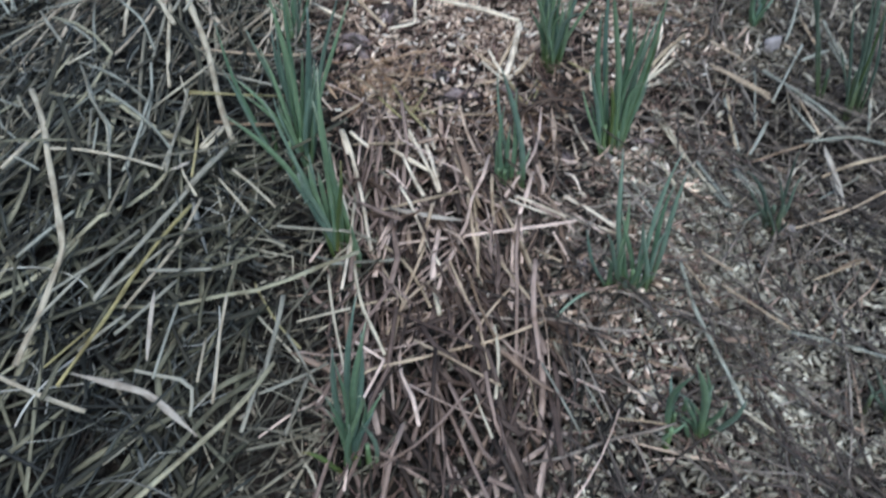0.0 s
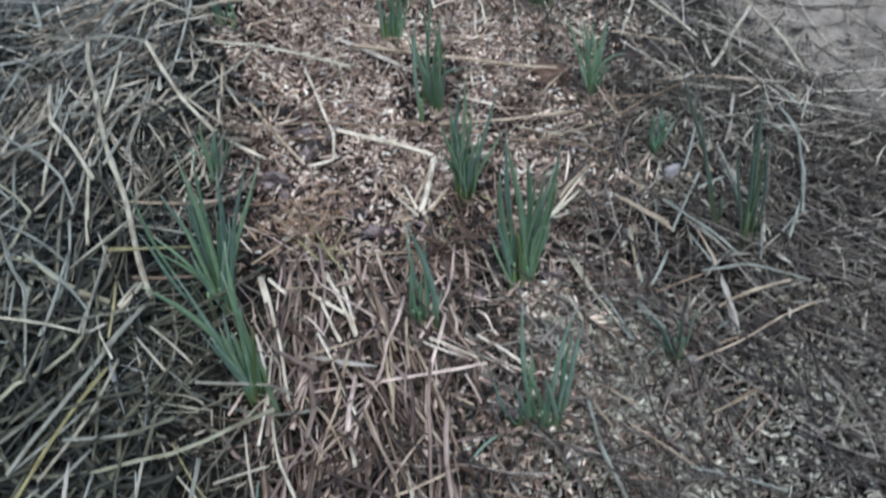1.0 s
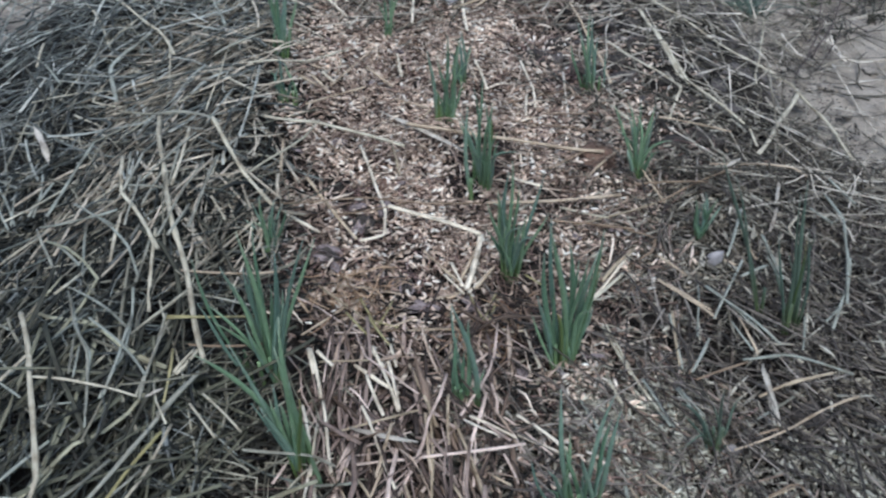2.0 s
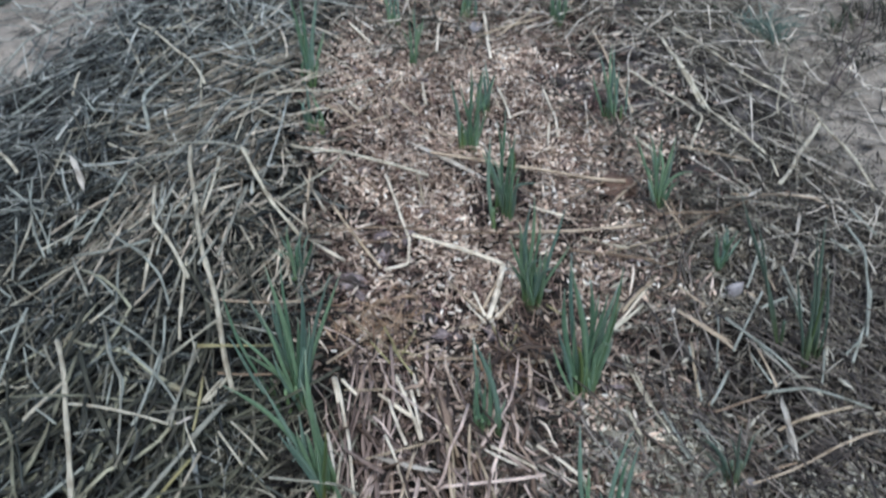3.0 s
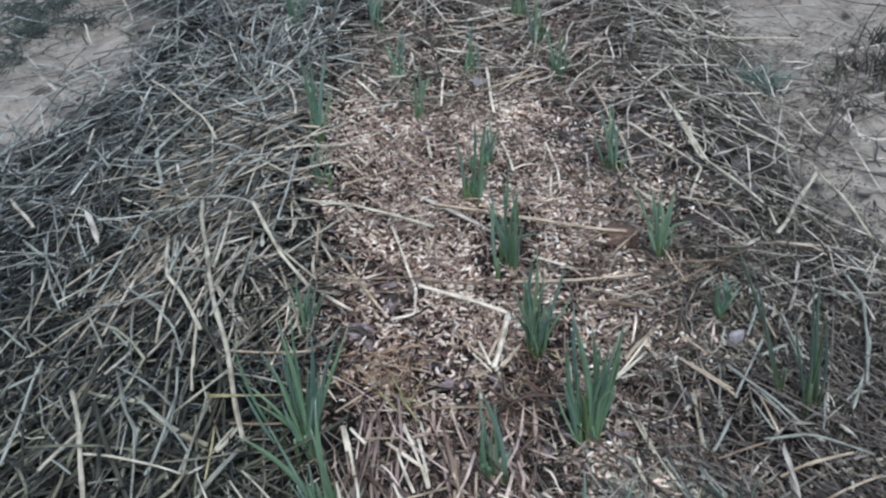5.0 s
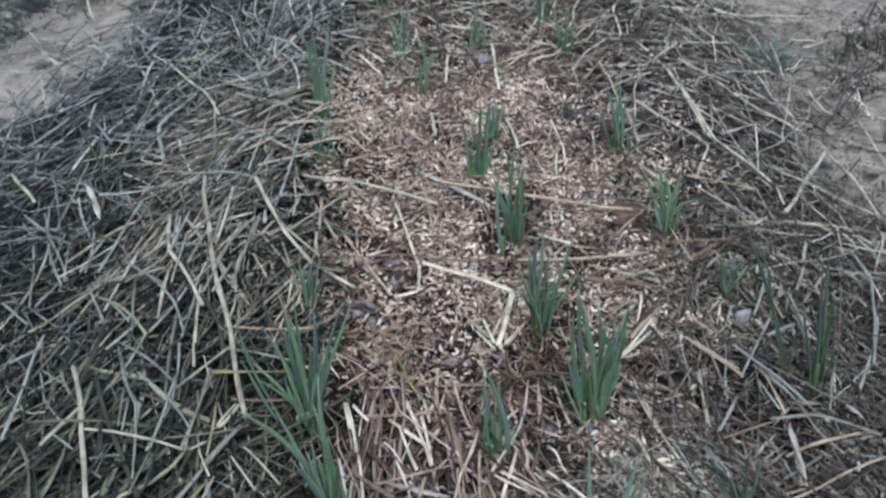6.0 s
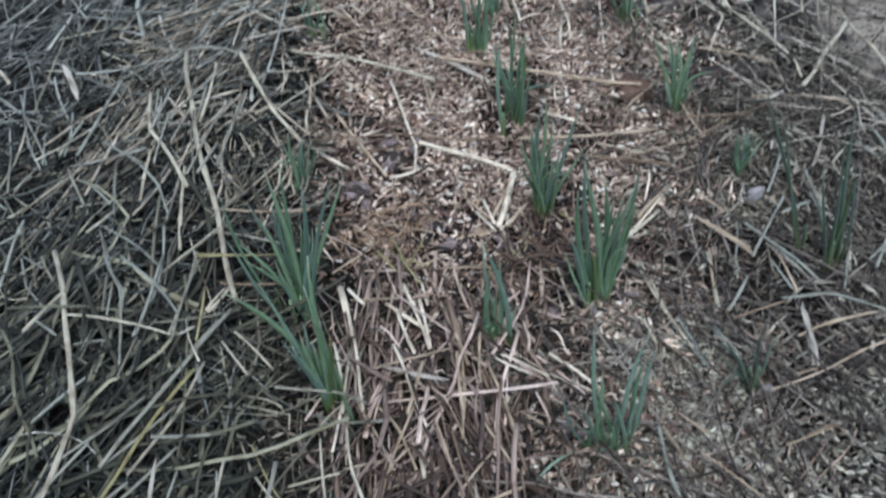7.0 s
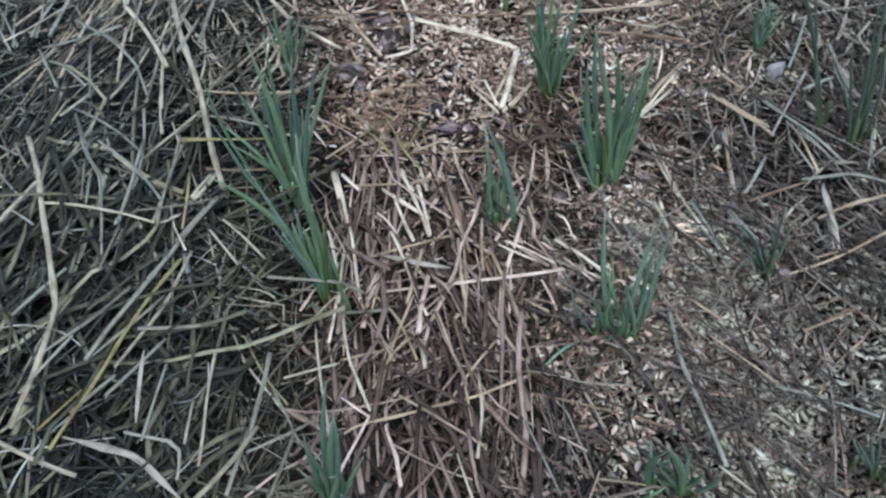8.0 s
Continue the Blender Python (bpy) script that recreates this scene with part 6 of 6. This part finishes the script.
dry_leaf(0.002, 0.577, 0.033, 0.011, 359, 0.46, LEAF_DEAD, "purplish brown crumpled dead leaf on bare soil")
dry_leaf(-0.025, 0.607, 0.026, 0.011, 90, 0.54, LEAF_DEAD, "purplish brown crumpled dead leaf on bare soil")
dry_leaf(-0.095, 0.656, 0.030, 0.013, 158, 0.60, LEAF_DEAD, "purplish brown crumpled dead leaf on bare soil")
dry_leaf(-0.087, 0.636, 0.024, 0.009, 307, 0.46, LEAF_DEAD, "purplish brown crumpled dead leaf on bare soil")
dry_leaf(0.046, 0.583, 0.027, 0.010, 304, 0.40, LEAF_DEAD, "purplish brown crumpled dead leaf on bare soil")
dry_leaf(-0.043, 0.729, 0.025, 0.012, 74, 0.32, LEAF_DEAD, "purplish brown crumpled dead leaf on bare soil")
dry_leaf(-0.068, 0.692, 0.033, 0.009, 252, 0.40, LEAF_DEAD, "purplish brown crumpled dead leaf on bare soil")
grass_tuft(0.478, 1.270, 110, 0.058, 0.062, 1, GRASS_BLUE, "low bluish green weed tuft on the sandy path")
grass_tuft(0.618, 1.309, 14, 0.05, 0.05, 2, GRASS, "sparse green grass tuft on the sandy path")
grass_tuft(0.700, 1.315, 40, 0.100, 0.06, 3, GRASS_DARK, "dark brownish grass tuft beside dead twigs")
grass_tuft(0.650, 1.349, 26, 0.050, 0.045, 20, GRASS_DARK, "dark dying weed clump on the sandy path")
grass_tuft(0.614, 1.193, 22, 0.040, 0.045, 21, GRASS_DARK, "dark dying weed clump on the sandy path")
grass_tuft(0.736, 1.432, 28, 0.070, 0.045, 22, GRASS_DARK, "dark dying weed clump on the sandy path")
grass_tuft(0.584, 1.233, 14, 0.030, 0.045, 23, GRASS_DARK, "dark dying weed clump on the sandy path")
grass_tuft(0.671, 1.245, 24, 0.050, 0.045, 24, GRASS_DARK, "dark dying weed clump on the sandy path")
grass_tuft(0.506, 1.271, 12, 0.02, 0.03, 31, GRASS, "small green weed at the edge of the bed")
grass_tuft(-0.650, 1.577, 16, 0.03, 0.05, 4, GRASS, "low green weed tuft on the sandy path")
grass_tuft(-0.939, 1.645, 30, 0.04, 0.09, 5, GRASS, "green grass at the edge of the path")
grass_tuft(-0.996, 1.772, 64, 0.045, 0.11, 40, GRASS_SHADE, "dark bluish low weeds at the far edge of the path")
grass_tuft(-0.915, 1.732, 64, 0.045, 0.11, 41, GRASS_SHADE, "dark bluish low weeds at the far edge of the path")
grass_tuft(-0.889, 1.792, 64, 0.045, 0.11, 42, GRASS_SHADE, "dark bluish low weeds at the far edge of the path")
grass_tuft(-0.894, 1.626, 64, 0.045, 0.11, 43, GRASS_SHADE, "dark bluish low weeds at the far edge of the path")
grass_tuft(-0.799, 1.689, 64, 0.045, 0.11, 44, GRASS_SHADE, "dark bluish low weeds at the far edge of the path")
grass_tuft(-0.888, 1.505, 64, 0.045, 0.11, 45, GRASS_SHADE, "dark bluish low weeds at the far edge of the path")
grass_tuft(-1.010, 1.640, 64, 0.045, 0.11, 46, GRASS_SHADE, "dark bluish low weeds at the far edge of the path")
grass_tuft(-0.830, 1.860, 64, 0.045, 0.11, 47, GRASS_SHADE, "dark bluish low weeds at the far edge of the path")
grass_tuft(0.406, 1.323, 10, 0.03, 0.03, 6, GRASS, "small green weed in the straw")
twig((0.779, 1.572), (0.695, 1.433), (0.653, 1.350), width=3.0)
twig((0.718, 1.436), (0.586, 1.176), (0.535, 1.094), width=2.6)
twig((0.586, 1.176), (0.493, 1.041), width=2.2)
twig((0.615, 1.211), (0.638, 1.164), width=2.0)
twig((0.620, 1.249), (0.540, 1.136), width=1.8)
twig((0.669, 1.245), (0.596, 1.231), width=1.6)
twig((0.730, 1.510), (0.629, 1.330), (0.576, 1.195), width=2.0)
twig((0.691, 1.324), (0.618, 1.269), width=1.6)
twig((0.584, 1.195), (0.517, 1.076), width=1.8)
twig((0.593, 1.158), (0.532, 1.062), width=1.5)
twig((0.519, 1.234), (0.571, 1.205), width=1.5)
